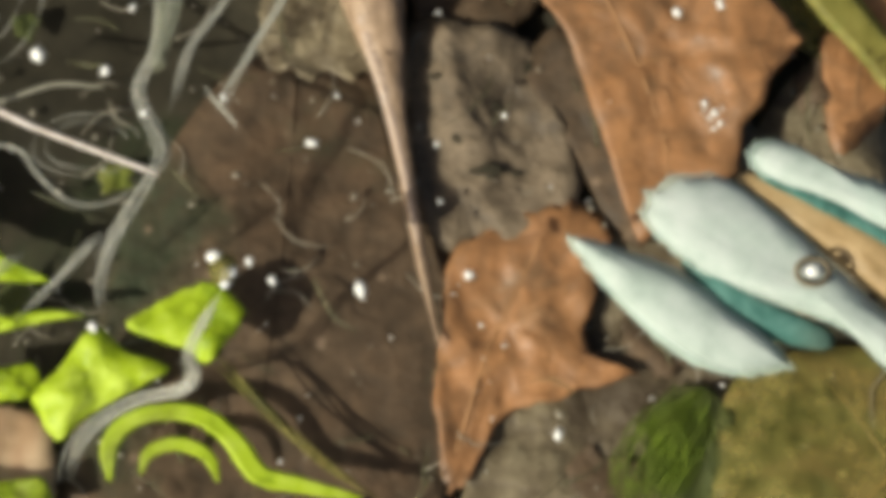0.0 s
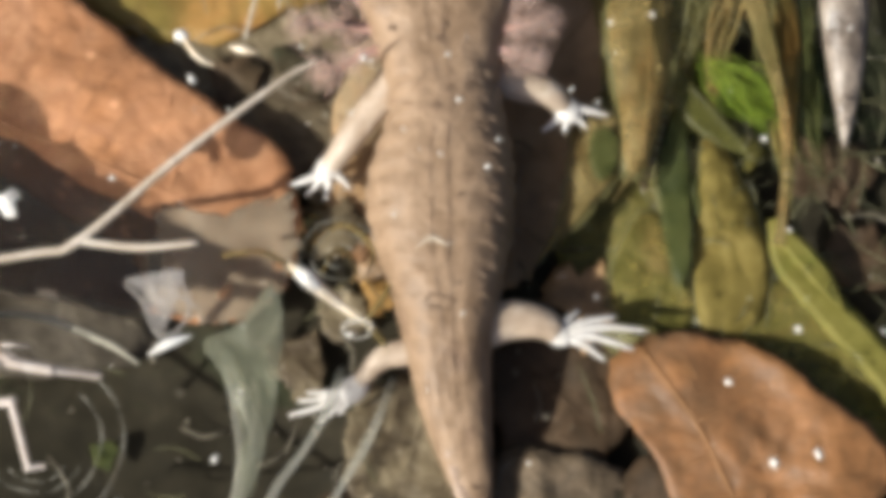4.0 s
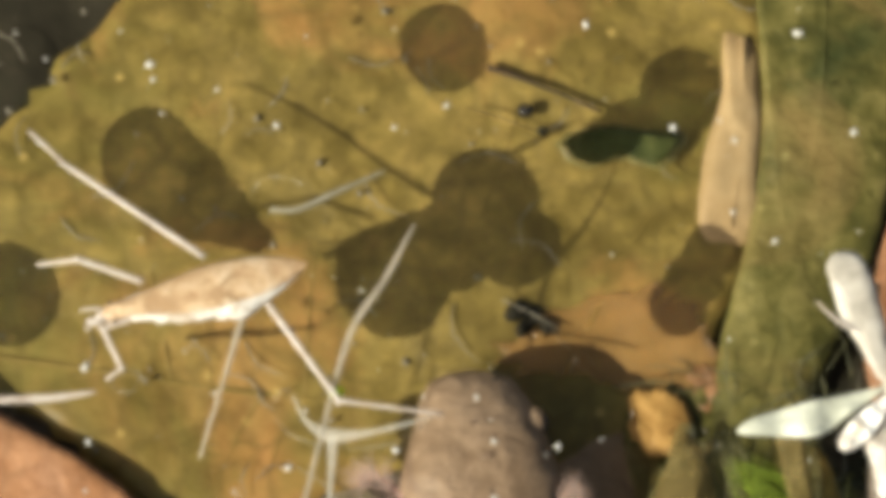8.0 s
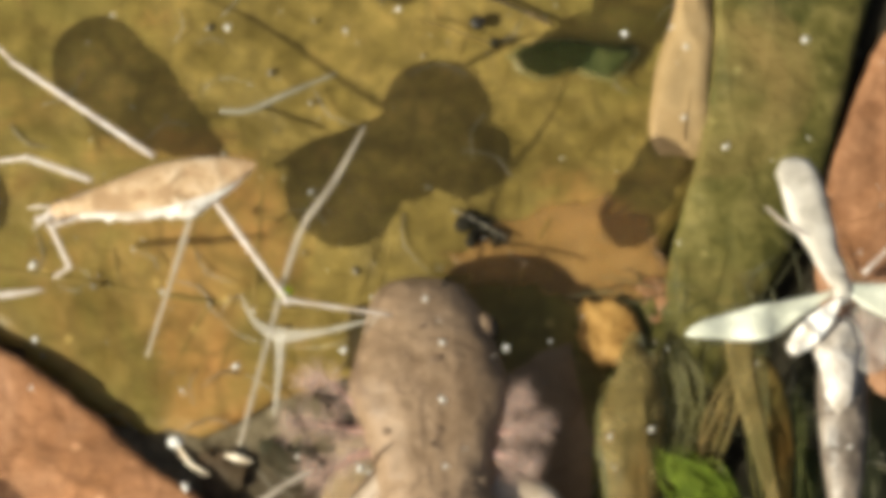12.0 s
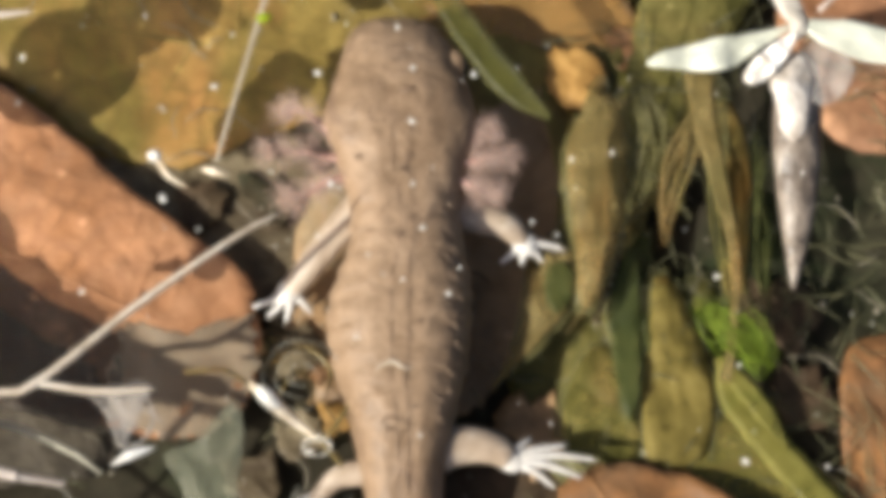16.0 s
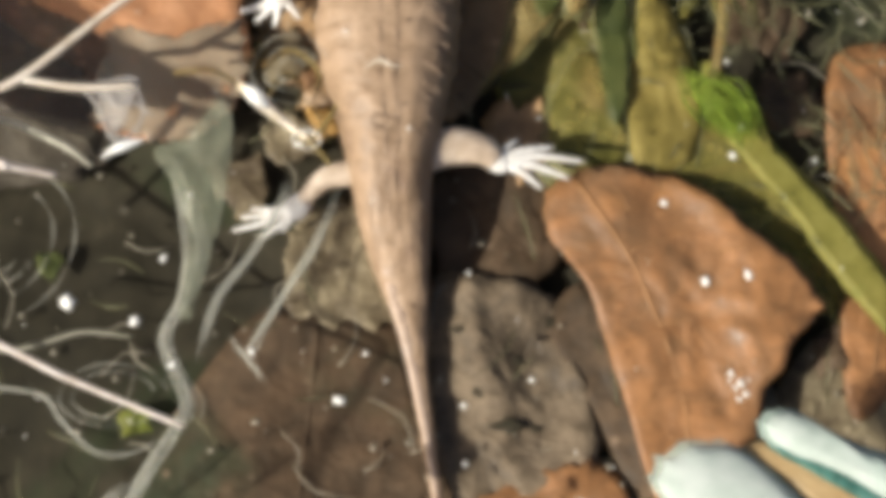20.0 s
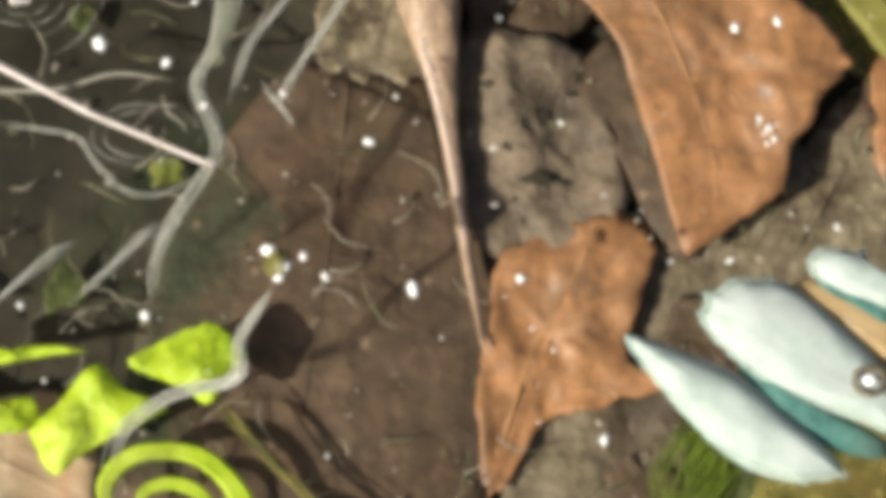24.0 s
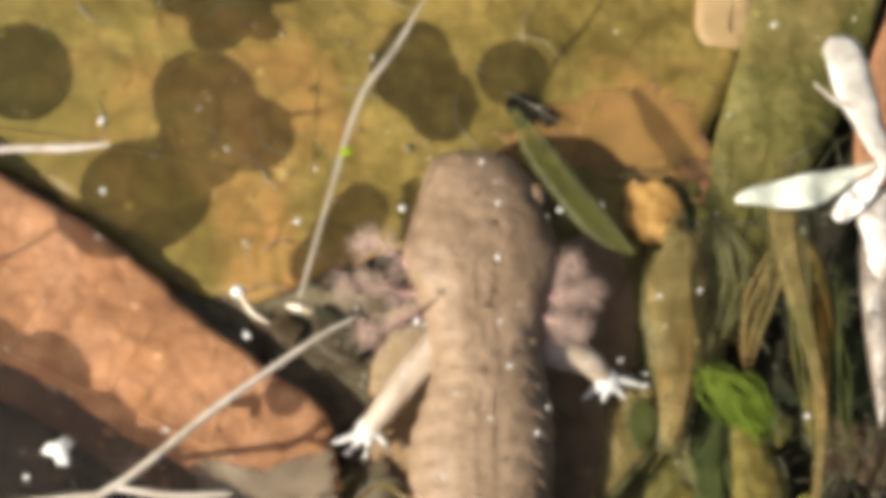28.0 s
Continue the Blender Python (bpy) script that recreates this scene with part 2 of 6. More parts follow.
WEED_SKIN = filmy("weed_skin", (0.44, 0.42, 0.34), 0.76)
FILM = filmy("film", (0.42, 0.38, 0.34), 0.68)
SILT_FILM = filmy("silt_shade_film", (0.3, 0.235, 0.155), 0.55)
SHADE_FILM = filmy("shade_film", (0.075, 0.055, 0.036), 0.6)
RUST_STAIN = filmy("rust_stain", (0.36, 0.19, 0.055), 0.6)
MEMBRANE = filmy("membrane", (0.2, 0.2, 0.13), 0.68)
GREEN_VEIL = filmy("green_veil", (0.105, 0.1, 0.018), 0.58)
WEED_HAZE = filmy("weed_haze", (0.19, 0.17, 0.06), 0.68)
PALE_LEG = filmy("pale_leg", (0.55, 0.47, 0.36), 0.5)
WET_STEM = surface("wet_stem", (0.17, 0.155, 0.11), (0.28, 0.255, 0.19), (0.4, 0.37, 0.29), 200, 1600, 0.55, 0.4, ((0.13, 0.14, 0.07), 0.55, 0.14, 90), sheen=0.3)
HUSK = surface("husk", (0.5, 0.38, 0.24), (0.68, 0.56, 0.4), (0.8, 0.72, 0.6), 700, 3500, 0.35, 0.3)
FLAKE = surface("flake", (0.45, 0.42, 0.37), (0.66, 0.63, 0.57), (0.86, 0.84, 0.8), 700, 2500, 0.35, 0.2)
NEWT_SKIN = surface("newt_skin", (0.187, 0.12, 0.07), (0.255, 0.169, 0.103), (0.32, 0.217, 0.137), 150, 1100, 0.5, 0.6, ((0.175, 0.112, 0.07), 0.57, 0.1, 420), sheen=0.28, mottle=0.9)
NEWT_FOLD = surface("newt_fold", (0.21, 0.136, 0.082), (0.295, 0.2, 0.126), (0.37, 0.26, 0.17), 400, 2000, 0.5, 0.4)
NEWT_LINE = surface("newt_line", (0.12, 0.075, 0.044), (0.16, 0.1, 0.06), (0.2, 0.13, 0.08), 400, 2000, 0.5, 0.3)
NEWT_FLANK = surface("newt_flank", (0.3, 0.24, 0.17), (0.42, 0.35, 0.26), (0.55, 0.47, 0.37), 400, 2100, 0.42, 0.4)
NEWT_LIMB = surface("newt_limb", (0.26, 0.19, 0.13), (0.39, 0.3, 0.22), (0.52, 0.43, 0.34), 400, 1500, 0.4, 0.4, ((0.28, 0.22, 0.12), 0.6, 0.07, 900))
NEWT_TOE = surface("newt_toe", (0.44, 0.4, 0.35), (0.56, 0.52, 0.47), (0.66, 0.63, 0.59), 700, 2600, 0.35, 0.2)
GILL = filmy("gill", (0.6, 0.42, 0.335), 0.73)
GILL_DARK = surface("gill_stalk", (0.28, 0.16, 0.125), (0.38, 0.22, 0.175), (0.48, 0.3, 0.25), 600, 2600, 0.5, 0.3)
FIN = filmy("tail_fin", (0.34, 0.24, 0.17), 0.12)
EYE = surface("eye", (0.006, 0.005, 0.004), (0.012, 0.01, 0.008), (0.03, 0.024, 0.016), 900, 3000, 0.15, 0.05)
STRIDER_BACK = surface("strider_back", (0.4, 0.24, 0.12), (0.6, 0.41, 0.24), (0.76, 0.6, 0.42), 300, 1100, 0.4, 0.5, ((0.4, 0.25, 0.13), 0.56, 0.08, 380), mottle=0.9)
STRIDER_SILVER = surface("strider_silver", (0.66, 0.58, 0.49), (0.8, 0.74, 0.66), (0.88, 0.85, 0.8), 300, 1400, 0.3, 0.4, ((0.5, 0.4, 0.3), 0.6, 0.08, 400), mottle=0.8)
GREY_BACK = surface("grey_back", (0.24, 0.21, 0.18), (0.36, 0.32, 0.28), (0.5, 0.46, 0.41), 300, 1400, 0.4, 0.5, ((0.16, 0.13, 0.1), 0.58, 0.1, 300), mottle=0.8)
STRIDER_LEG = surface("strider_leg", (0.55, 0.44, 0.36), (0.7, 0.6, 0.52), (0.8, 0.72, 0.66), 700, 3000, 0.3, 0.2)
WING = surface("wing", (0.55, 0.55, 0.44), (0.7, 0.7, 0.58), (0.8, 0.8, 0.7), 300, 2400, 0.35, 0.3, None, 0.2)
MOTH_BODY = surface("insect_body", (0.3, 0.26, 0.21), (0.48, 0.43, 0.36), (0.7, 0.65, 0.58), 380, 1200, 0.38, 0.6)
WET_BODY = surface("wet_body", (0.05, 0.038, 0.028), (0.12, 0.092, 0.07), (0.25, 0.2, 0.155), 260, 900, 0.4, 0.8, ((0.3, 0.25, 0.2), 0.58, 0.1, 300), mottle=1.0)
PEARL = surface("pearl", (0.3, 0.25, 0.2), (0.55, 0.49, 0.43), (0.8, 0.76, 0.71), 220, 700, 0.5, 1.0, ((0.42, 0.34, 0.27), 0.58, 0.1, 320), mottle=1.0)
ALGA = filmy("alga", (0.15, 0.14, 0.065), 0.62)
DEBRIS = surface("debris", (0.09, 0.075, 0.05), (0.2, 0.17, 0.12), (0.36, 0.31, 0.23), 500, 2500, 0.6, 0.4)
# Pale colours that stand in for light caught on curved water.
CREST_GLINT = filmy("crest_glint", (0.62, 0.57, 0.48), 0.66)
RIPPLE_GLINT = filmy("ripple", (0.5, 0.47, 0.38), 0.8)
WATER_LENS = clear("water_lens", 1.08)

thinned(FRESH_GREEN, 0.2)
thinned(MOSS_GREEN, 0.5)
thinned(STRAP_WEED, 0.25)
thinned(MOSS_DARK, 0.3)
thinned(PALE_LEAF, 0.12)
thinned(STRIDER_LEG, 0.3)
PALE_FILM = filmy("pale_film", (0.42, 0.5, 0.42), 0.55)

# ---- building blocks ----
def smooth_line(points, n):
    """n points on a Catmull-Rom curve through points of any dimension."""
    p = np.array(points, float)
    p = np.vstack([2 * p[0] - p[1], p, 2 * p[-1] - p[-2]])
    out = []
    for s in np.linspace(0, len(points) - 1, n):
        i = min(int(s), len(points) - 2)
        u = s - i
        a, b, c, d = p[i:i + 4]
        out.append(0.5 * (2 * b + (c - a) * u + (2 * a - 5 * b + 4 * c - d) * u * u + (3 * b - a - 3 * c + d) * u ** 3))
    return np.array(out)


def smooth_ring(points, n):
    p = np.array(points, float)
    k = len(p)
    out = []
    for s in np.linspace(0, k, n, endpoint=False):
        i = int(s) % k
        u = s - int(s)
        a, b, c, d = p[i - 1], p[i], p[(i + 1) % k], p[(i + 2) % k]
        out.append(0.5 * (2 * b + (c - a) * u + (2 * a - 5 * b + 4 * c - d) * u * u + (3 * b - a - 3 * c + d) * u ** 3))
    return np.array(out)


def part(name, geo, material, parent=None, label=""):
    """geo: vertices in millimetres, faces. One mesh object, under parent where there is one."""
    verts, faces = geo
    me = bpy.data.meshes.new(name)
    me.from_pydata([(x * M, y * M, z * M) for x, y, z in verts], [], faces)
    me.polygons.foreach_set("use_smooth", [True] * len(me.polygons))
    me.materials.append(material)
    me.update()
    ob = new(name, me)
    if parent:
        ob.parent = parent
    if label:
        ob["label"] = label
    return ob


def thing(name, label, category, group="", kind=""):
    return tagged(new(name), label, category, group, kind)


def joined(*geos):
    verts, faces = [], []
    for v, f in geos:
        k = len(verts)
        verts += [tuple(p) for p in v]
        faces += [[i + k for i in q] for q in f]
    return verts, faces


def tube(points, radii, n=24, sides=8, flat=1.0):
    """A tapered round rod along a curve; flat squeezes it upwards."""
    line = smooth_line([(*p, r) for p, r in zip(points, radii)], n)
    verts, faces = [], []
    for i, (x, y, z, r) in enumerate(line):
        a, b = line[max(i - 1, 0)][:3], line[min(i + 1, n - 1)][:3]
        way = Vector(b) - Vector(a)
        way = way.normalized() if way.length > 1e-9 else Vector((1, 0, 0))
        side = way.cross(Vector((0, 0, 1)))
        side = side.normalized() if side.length > 1e-3 else Vector((1, 0, 0))
        up = side.cross(way)
        for k in range(sides):
            c, s = math.cos(2 * math.pi * k / sides), math.sin(2 * math.pi * k / sides)
            v = Vector((x, y, z)) + side * (r * c) + up * (r * s * flat)
            verts.append(tuple(v))
    for i in range(n - 1):
        for k in range(sides):
            faces.append([i * sides + k, i * sides + (k + 1) % sides, (i + 1) * sides + (k + 1) % sides, (i + 1) * sides + k])
    faces.append(list(range(sides))[::-1])
    faces.append([(n - 1) * sides + k for k in range(sides)])
    return verts, faces


def ball(centre, radii, n=10, sides=14, turn=0.0):
    c, s = math.cos(radians(turn)), math.sin(radians(turn))
    verts, faces = [], []
    for i in range(n + 1):
        a = math.pi * i / n
        for k in range(sides):
            b = 2 * math.pi * k / sides
            x, y, z = radii[0] * math.sin(a) * math.cos(b), radii[1] * math.sin(a) * math.sin(b), radii[2] * math.cos(a)
            verts.append((centre[0] + c * x - s * y, centre[1] + s * x + c * y, centre[2] + z))
    for i in range(n):
        for k in range(sides):
            faces.append([i * sides + k, (i + 1) * sides + k, (i + 1) * sides + (k + 1) % sides, i * sides + (k + 1) % sides])
    return verts, faces


def rough_z(x, y, size, high, seed=0.0):
    return noise.noise((x / size + seed, y / size - seed, seed)) * high


def plate(outline, z, thick=0.35, n=72, rings=9, wave=0.5, size=6.0, curl=0.0, seed=0.0, ragged=0.25, tilt=(0, 0), centre=None):
    """A thin uneven leaf blade over an outline that is star-shaped round its centre. z: its height, curl: how far the rim rises."""
    edge = smooth_ring(outline, n)
    c = np.array(centre) if centre else edge.mean(0)
    verts, faces = [], []

    def height(x, y, s):
        h = rough_z(x, y, size, wave, seed) + rough_z(x, y, size * 0.28, wave * 0.3, seed + 5)
        return z + h + curl * s ** 3 + tilt[0] * (x - c[0]) + tilt[1] * (y - c[1])

    for side in (0, 1):
        verts.append((c[0], c[1], height(*c, 0) - side * thick))
        for r in range(1, rings + 1):
            s = r / rings
            for k, (x, y) in enumerate(edge):
                w = 1 + (ragged * 0.06 * noise.noise((k * 0.9, seed * 3.1, 2.0)) + ragged * 0.05 * noise.noise((k * 0.31, seed, 7.0))) * s
                px, py = c[0] + (x - c[0]) * s * w, c[1] + (y - c[1]) * s * w
                drop = thick * (0.5 if r == rings else 1.0) if side else (thick * 0.2 if r == rings else 0)
                verts.append((px, py, height(px, py, s) - drop))
    off = 1 + rings * n
    for side in (0, 1):
        o = side * off
        for k in range(n):
            k2 = (k + 1) % n
            f = [o, o + 1 + k, o + 1 + k2]
            faces.append(f if not side else f[::-1])
            for r in range(rings - 1):
                a, b = o + 1 + r * n, o + 1 + (r + 1) * n
                f = [a + k, b + k, b + k2, a + k2]
                faces.append(f if not side else f[::-1])
    for k in range(n):
        k2, a, b = (k + 1) % n, 1 + (rings - 1) * n, off + 1 + (rings - 1) * n
        faces.append([a + k, b + k, b + k2, a + k2])
    return (verts, faces), height


def ribbon(points, widths, thick=0.25, n=40, bow=0.15, twist=0.0):
    """A blade along a curve of (x, y, z), as wide as told, with a crease along its middle."""
    line = smooth_line([(*p, w) for p, w in zip(points, widths)], n)
    verts, faces = [], []
    for i, (x, y, z, w) in enumerate(line):
        a, b = Vector(line[max(i - 1, 0)][:3]), Vector(line[min(i + 1, n - 1)][:3])
        way = (b - a).normalized()
        side = way.cross(Vector((0, 0, 1))).normalized()
        up = side.cross(way)
        side = side * math.cos(radians(twist)) + up * math.sin(radians(twist))
        wob = 1 + 0.12 * noise.noise((i * 0.35, w, x))
        for u, h in ((-1, 0), (-0.5, bow * 0.5), (0, -bow * 0.3), (0.5, bow * 0.5), (1, 0), (0.5, -thick), (0, -thick - bow * 0.3), (-0.5, -thick)):
            verts.append(tuple(Vector((x, y, z)) + side * (u * w * wob) + up * h))
    for i in range(n - 1):
        for k in range(8):
            faces.append([i * 8 + k, i * 8 + (k + 1) % 8, (i + 1) * 8 + (k + 1) % 8, (i + 1) * 8 + k])
    faces.append(list(range(8))[::-1])
    faces.append([(n - 1) * 8 + k for k in range(8)])
    return verts, faces


def wisp(points, widths, strands=7, thin=0.12, n=40, seed=1, droop=0.3):
    """A soft fibrous band: many fine strands that run side by side along one curve."""
    rng = random.Random(seed)
    line = smooth_line([(*p, w) for p, w in zip(points, widths)], n)
    geos = []
    for s in range(strands):
        u, ph, k = (s + 0.5) / strands * 2 - 1, rng.uniform(0, 6), rng.uniform(0.12, 0.3)
        first, last = (rng.randint(0, n // 6), n - rng.randint(0, n // 6)) if strands > 2 else (0, n)
        pts, radii = [], []
        for i in range(first, last):
            x, y, z, w = line[i]
            way = line[min(i + 1, n - 1)][:2] - line[max(i - 1, 0)][:2]
            side = np.array((-way[1], way[0])) / (np.hypot(*way) + 1e-9)
            v = (u * 0.9 + 0.25 * math.sin(i * k + ph)) * w
            pts.append((x + side[0] * v, y + side[1] * v, z + droop * math.sin(i * k * 0.7 + ph)))
            end = min(1.0, (i - first + 0.5) / 5, (last - i) / 5)
            radii.append(max(0.02, (thin * 0.5 + w * 0.8 / strands) * end))
        geos.append(tube(pts, radii, len(pts), 6, 0.6))
    return joined(*geos)


# ---- the pond bed ----
def pond_bed():
    n, half = 150, 75.0
    verts, faces = [], []
    for j in range(n + 1):
        for i in range(n + 1):
            x, y = -half + 2 * half * i / n, -half + 2 * half * j / n
            fall = max(0.0, 1 - max(abs(x), abs(y)) / half) ** 0.3
            h = (rough_z(x, y, 9, 0.8) + rough_z(x, y, 2.6, 0.45, 3) + rough_z(x, y, 1.1, 0.2, 8)) * fall
            verts.append((x, y, BED - 0.7 + h))
    for j in range(n):
        for i in range(n):
            a = j * (n + 1) + i
            faces.append([a, a + 1, a + n + 2, a + n + 1])
    far = 4.0e6
    k = len(verts)
    for x, y in ((-far, -far), (far, -far), (far, far), (-far, far)):
        verts.append((x, y, BED - 0.7))
    c = [0, n, (n + 1) * (n + 1) - 1, (n + 1) * n]
    rim = [list(range(0, n + 1)), [n + i * (n + 1) for i in range(n + 1)], [(n + 1) * (n + 1) - 1 - i for i in range(n + 1)], [(n + 1) * n - i * (n + 1) for i in range(n + 1)]]
    for s in range(4):
        faces.append([k + s, k + (s + 1) % 4] + rim[s][::-1])
    tagged(part("ground", (verts, faces), MUD), "dark muddy pond bed strewn with silt", "ground", kind="structure")


pond_bed()




# ---- dead leaves on the bed ----
def leaf(name, label, outline, z, material, vein_material, midrib, sides, category="leaf", cross=0, **shape):
    """A sunken leaf: blade, midrib and side veins. midrib: points; sides: (share along the midrib, end point)."""
    t = thing(name, label, category, "sunken leaves")
    geo, height = plate(outline, z, **shape)
    part("blade", geo, material, t)
    if midrib:
        line = smooth_line(midrib, 20)
        c = np.array(shape.get("centre") or smooth_ring(outline, 72).mean(0))
        lift = lambda p: (p[0], p[1], height(p[0], p[1], 0.5) + 0.0)  # noqa: E731
        part("midrib", tube([lift(p) for p in line], np.linspace(0.2, 0.08, 20), 40, 6, 0.4), vein_material, t)
        for s, end in sides:
            a = line[int(s * 19)]
            pts = [lift(a + (np.array(end) - a) * u + np.array((0.0, 0.35)) * math.sin(math.pi * u)) for u in np.linspace(0, 1, 7)]
            part("vein", tube(pts, np.linspace(0.1, 0.03, 7), 16, 5, 0.4), vein_material, t)
        # fine cross veins between the side veins
        rng = random.Random(cross)
        edge = smooth_ring(outline, 90)
        away = line[-1] - line[0]
        turn = math.atan2(away[1], away[0])
        for _ in range(cross):
            p = c + (edge[rng.randrange(90)] - c) * math.sqrt(rng.uniform(0.0, 0.62))
            a, ln, bow = turn + rng.choice((0.15, 1.45)) + rng.uniform(-0.3, 0.3), rng.uniform(0.7, 1.9), rng.uniform(-0.3, 0.3)
            d, n = np.array((math.cos(a), math.sin(a))), np.array((-math.sin(a), math.cos(a)))
            pts = [lift(p + d * ln * u + n * bow * (1 - u * u)) for u in (-1, -0.5, 0, 0.5, 1)]
            part("vein", tube(pts, [0.02, 0.05, 0.06, 0.05, 0.02], 9, 5, 0.4), vein_material, t)
    return t


def dead_leaves():
    olive = leaf("sunken_leaf", "large yellow-olive decaying leaf on the pond bed", [(-40, 20), (-35.5, 25), (-29.4, 31.2), (-26, 35), (-23, 38.4), (-19, 43), (-14, 47), (2, 48), (14, 44), (16.5, 36), (16, 30), (15.2, 24), (12.5, 17.5), (11.5, 12), (7, 8), (2, 7.5), (-5.3, 10), (-9.5, 8.6), (-14.1, 6.8), (-19.7, 7.4), (-23, 9.8), (-27.1, 13.3), (-34, 16)],
         -10.2, OLIVE_LEAF, VEIN_OLIVE, [(-36, 18), (-20, 15.5), (-8, 14), (2, 14.5), (10, 16)], [(0.3, (-22, 30)), (0.45, (-10, 34)), (0.62, (3, 36)), (0.8, (12, 30)), (0.4, (-17, 8.5)), (0.6, (-6, 11))], cross=80, wave=0.6, size=7, n=130, rings=18, ragged=0.5, centre=(-8, 24), seed=1.3)
    brown = leaf("sunken_leaf", "brown dead leaf with fine branching veins, lying on the pond bed", [(-44, 15), (-36, 17), (-27.9, 12.6), (-23.5, 10), (-20.2, 7.3), (-17.6, 4.9), (-14.3, 2.5), (-10.4, -0.4), (-9.7, -2.6), (-9.4, -5.4), (-10.3, -8.2), (-12.3, -10.2), (-15.6, -10.4), (-19, -9.4), (-23, -8.6), (-28, -7.6), (-36, -4), (-46, 4)],
         -8.6, BROWN_LEAF, VEIN_DARK, [(-46, 8), (-34, 5), (-24, 0.5), (-15, -3.5), (-10.5, -4.5)], [(0.25, (-31, 14)), (0.42, (-24, 9.5)), (0.56, (-19, 5.8)), (0.7, (-14.8, 2.2)), (0.84, (-11.4, -0.4)), (0.68, (-18.6, -2.6)), (0.85, (-13, -5.2))], cross=70, wave=0.6, size=5, n=110, rings=14, centre=(-27, 2), seed=2.1, ragged=0.4, thick=0.25)
    part("silt_shade_film", plate([(-17.2, -3.6), (-14, -4.2), (-11.6, -3.2), (-9.9, -3.4), (-9.5, -6), (-10.4, -8.4), (-12.4, -10.1), (-15.4, -10.3), (-18.4, -9.2), (-18, -6.4)], -8.52, thick=0.03, wave=0.6, size=5, seed=2.1, ragged=3.0, n=90)[0], SILT_FILM, brown, "grey-tan film of silt")
    # Two dark films put the shade on the leaf's lower left into colour.
    part("silt_shade_film", plate([(-38, 3.6), (-33, 2.6), (-29, 2.0), (-25.4, 0.2), (-21.8, -2.2), (-17.6, -4.8), (-18.2, -9.8), (-23, -9.1), (-28, -8.1), (-36, -4.5), (-44, 2)], -8.53, thick=0.03, wave=0.6, size=5, seed=2.1, ragged=0.8, n=90)[0], SHADE_FILM, brown, "dark film painted as shade on the leaf")
    part("silt_shade_film", plate([(-38, 1.2), (-33, 0.2), (-29, -0.4), (-25.8, -2.0), (-22.2, -4.4), (-19, -6.4), (-18.6, -9.7), (-23, -9.0), (-28, -8.0), (-36, -4.4), (-44, 2)], -8.46, thick=0.03, wave=0.6, size=5, seed=2.1, ragged=0.8, n=90)[0], SHADE_FILM, brown, "dark film painted as shade on the leaf")
    part("rust_stain", plate([(-0.4, 16.4), (1, 18), (3, 19.2), (7.7, 20.6), (10.4, 20), (12.2, 18.6), (12.0, 14.6), (7.9, 14.4), (5, 15.6), (2, 15.4)], -10.12, thick=0.03, wave=0.6, size=7, seed=1.3, ragged=4.0, n=90)[0], RUST_STAIN, olive, "orange rotted patch")
    leaf("sunken_leaf", "dark grey silted leaf on shaded bed", [(-14.5, -3), (-16.6, -9), (-18.6, -12), (-24, -13), (-31, -12.4), (-40, -9), (-42, -1), (-34, 1), (-24, -1.6)],
         -10.2, GREY_SILT, GREY_SILT, [(-18, -8), (-27, -7), (-38, -4)], (), wave=0.5, size=4, seed=2.9, ragged=0.8)
    rust = leaf("sunken_leaf", "rust-brown dead leaf with a raised edge on the pond bed", [(8.0, -13.4), (8.8, -12.2), (11.7, -11.4), (14.4, -11.8), (16.3, -12.5), (18.6, -14), (20, -15.4), (22.2, -17), (23.4, -18.2), (24.1, -19.6), (24.0, -20.1), (23.2, -20.9), (22, -22.4), (21.8, -23.6), (20.6, -25), (20.2, -27.4), (18.8, -28.6), (17.4, -29.4), (14.9, -31.2), (14.2, -30.6), (12.9, -26.4), (11.9, -23), (10.8, -19.4), (9.4, -17), (8.2, -15.4)],
         -8.2, RUST_LEAF, VEIN_RUST, [(10, -12.5), (13.5, -18), (16, -25), (16.3, -29.6)], [(0.3, (18.5, -15)), (0.5, (22, -20)), (0.4, (11.3, -20)), (0.65, (13.2, -26.5)), (0.7, (19.8, -26))], cross=34, wave=0.7, size=3.6, seed=3.4, tilt=(0.06, 0.0), thick=0.22, ragged=0.5, n=96, rings=12)
    # A dark plate along the edge stands in for the leaf's shadow.
    part("shade_strip", plate([(8.3, -20.8), (10.4, -18.3), (11.9, -22.1), (14.9, -30.9), (13.1, -30.3), (10.8, -25.4)], -9.6, thick=0.3, n=40, rings=5, wave=0.3, size=3, seed=3.9, tilt=(0.25, 0.1))[0], DARK_LEAF, rust, "dark strip standing in for the leaf edge's shadow")
    leaf("sunken_leaf", "ragged orange-brown leaf fragment under the tail tip", [(3.3, -36), (4, -31.5), (7.5, -29.8), (11.2, -28.7), (12.9, -31), (12.2, -33.5), (11.4, -36.4), (12, -38.6), (14.2, -38.8), (10.5, -40), (7, -40.8), (5.4, -43), (4.4, -45), (3.3, -44.6), (2.7, -40)],
         -9.4, RUST_LEAF, VEIN_RUST, [(4, -43), (6, -37), (9, -31)], [(0.4, (10.5, -38)), (0.6, (11, -33.5))], wave=0.8, size=2.6, seed=4.2, ragged=1.4, centre=(7, -36), thick=0.2, n=90, rings=11)
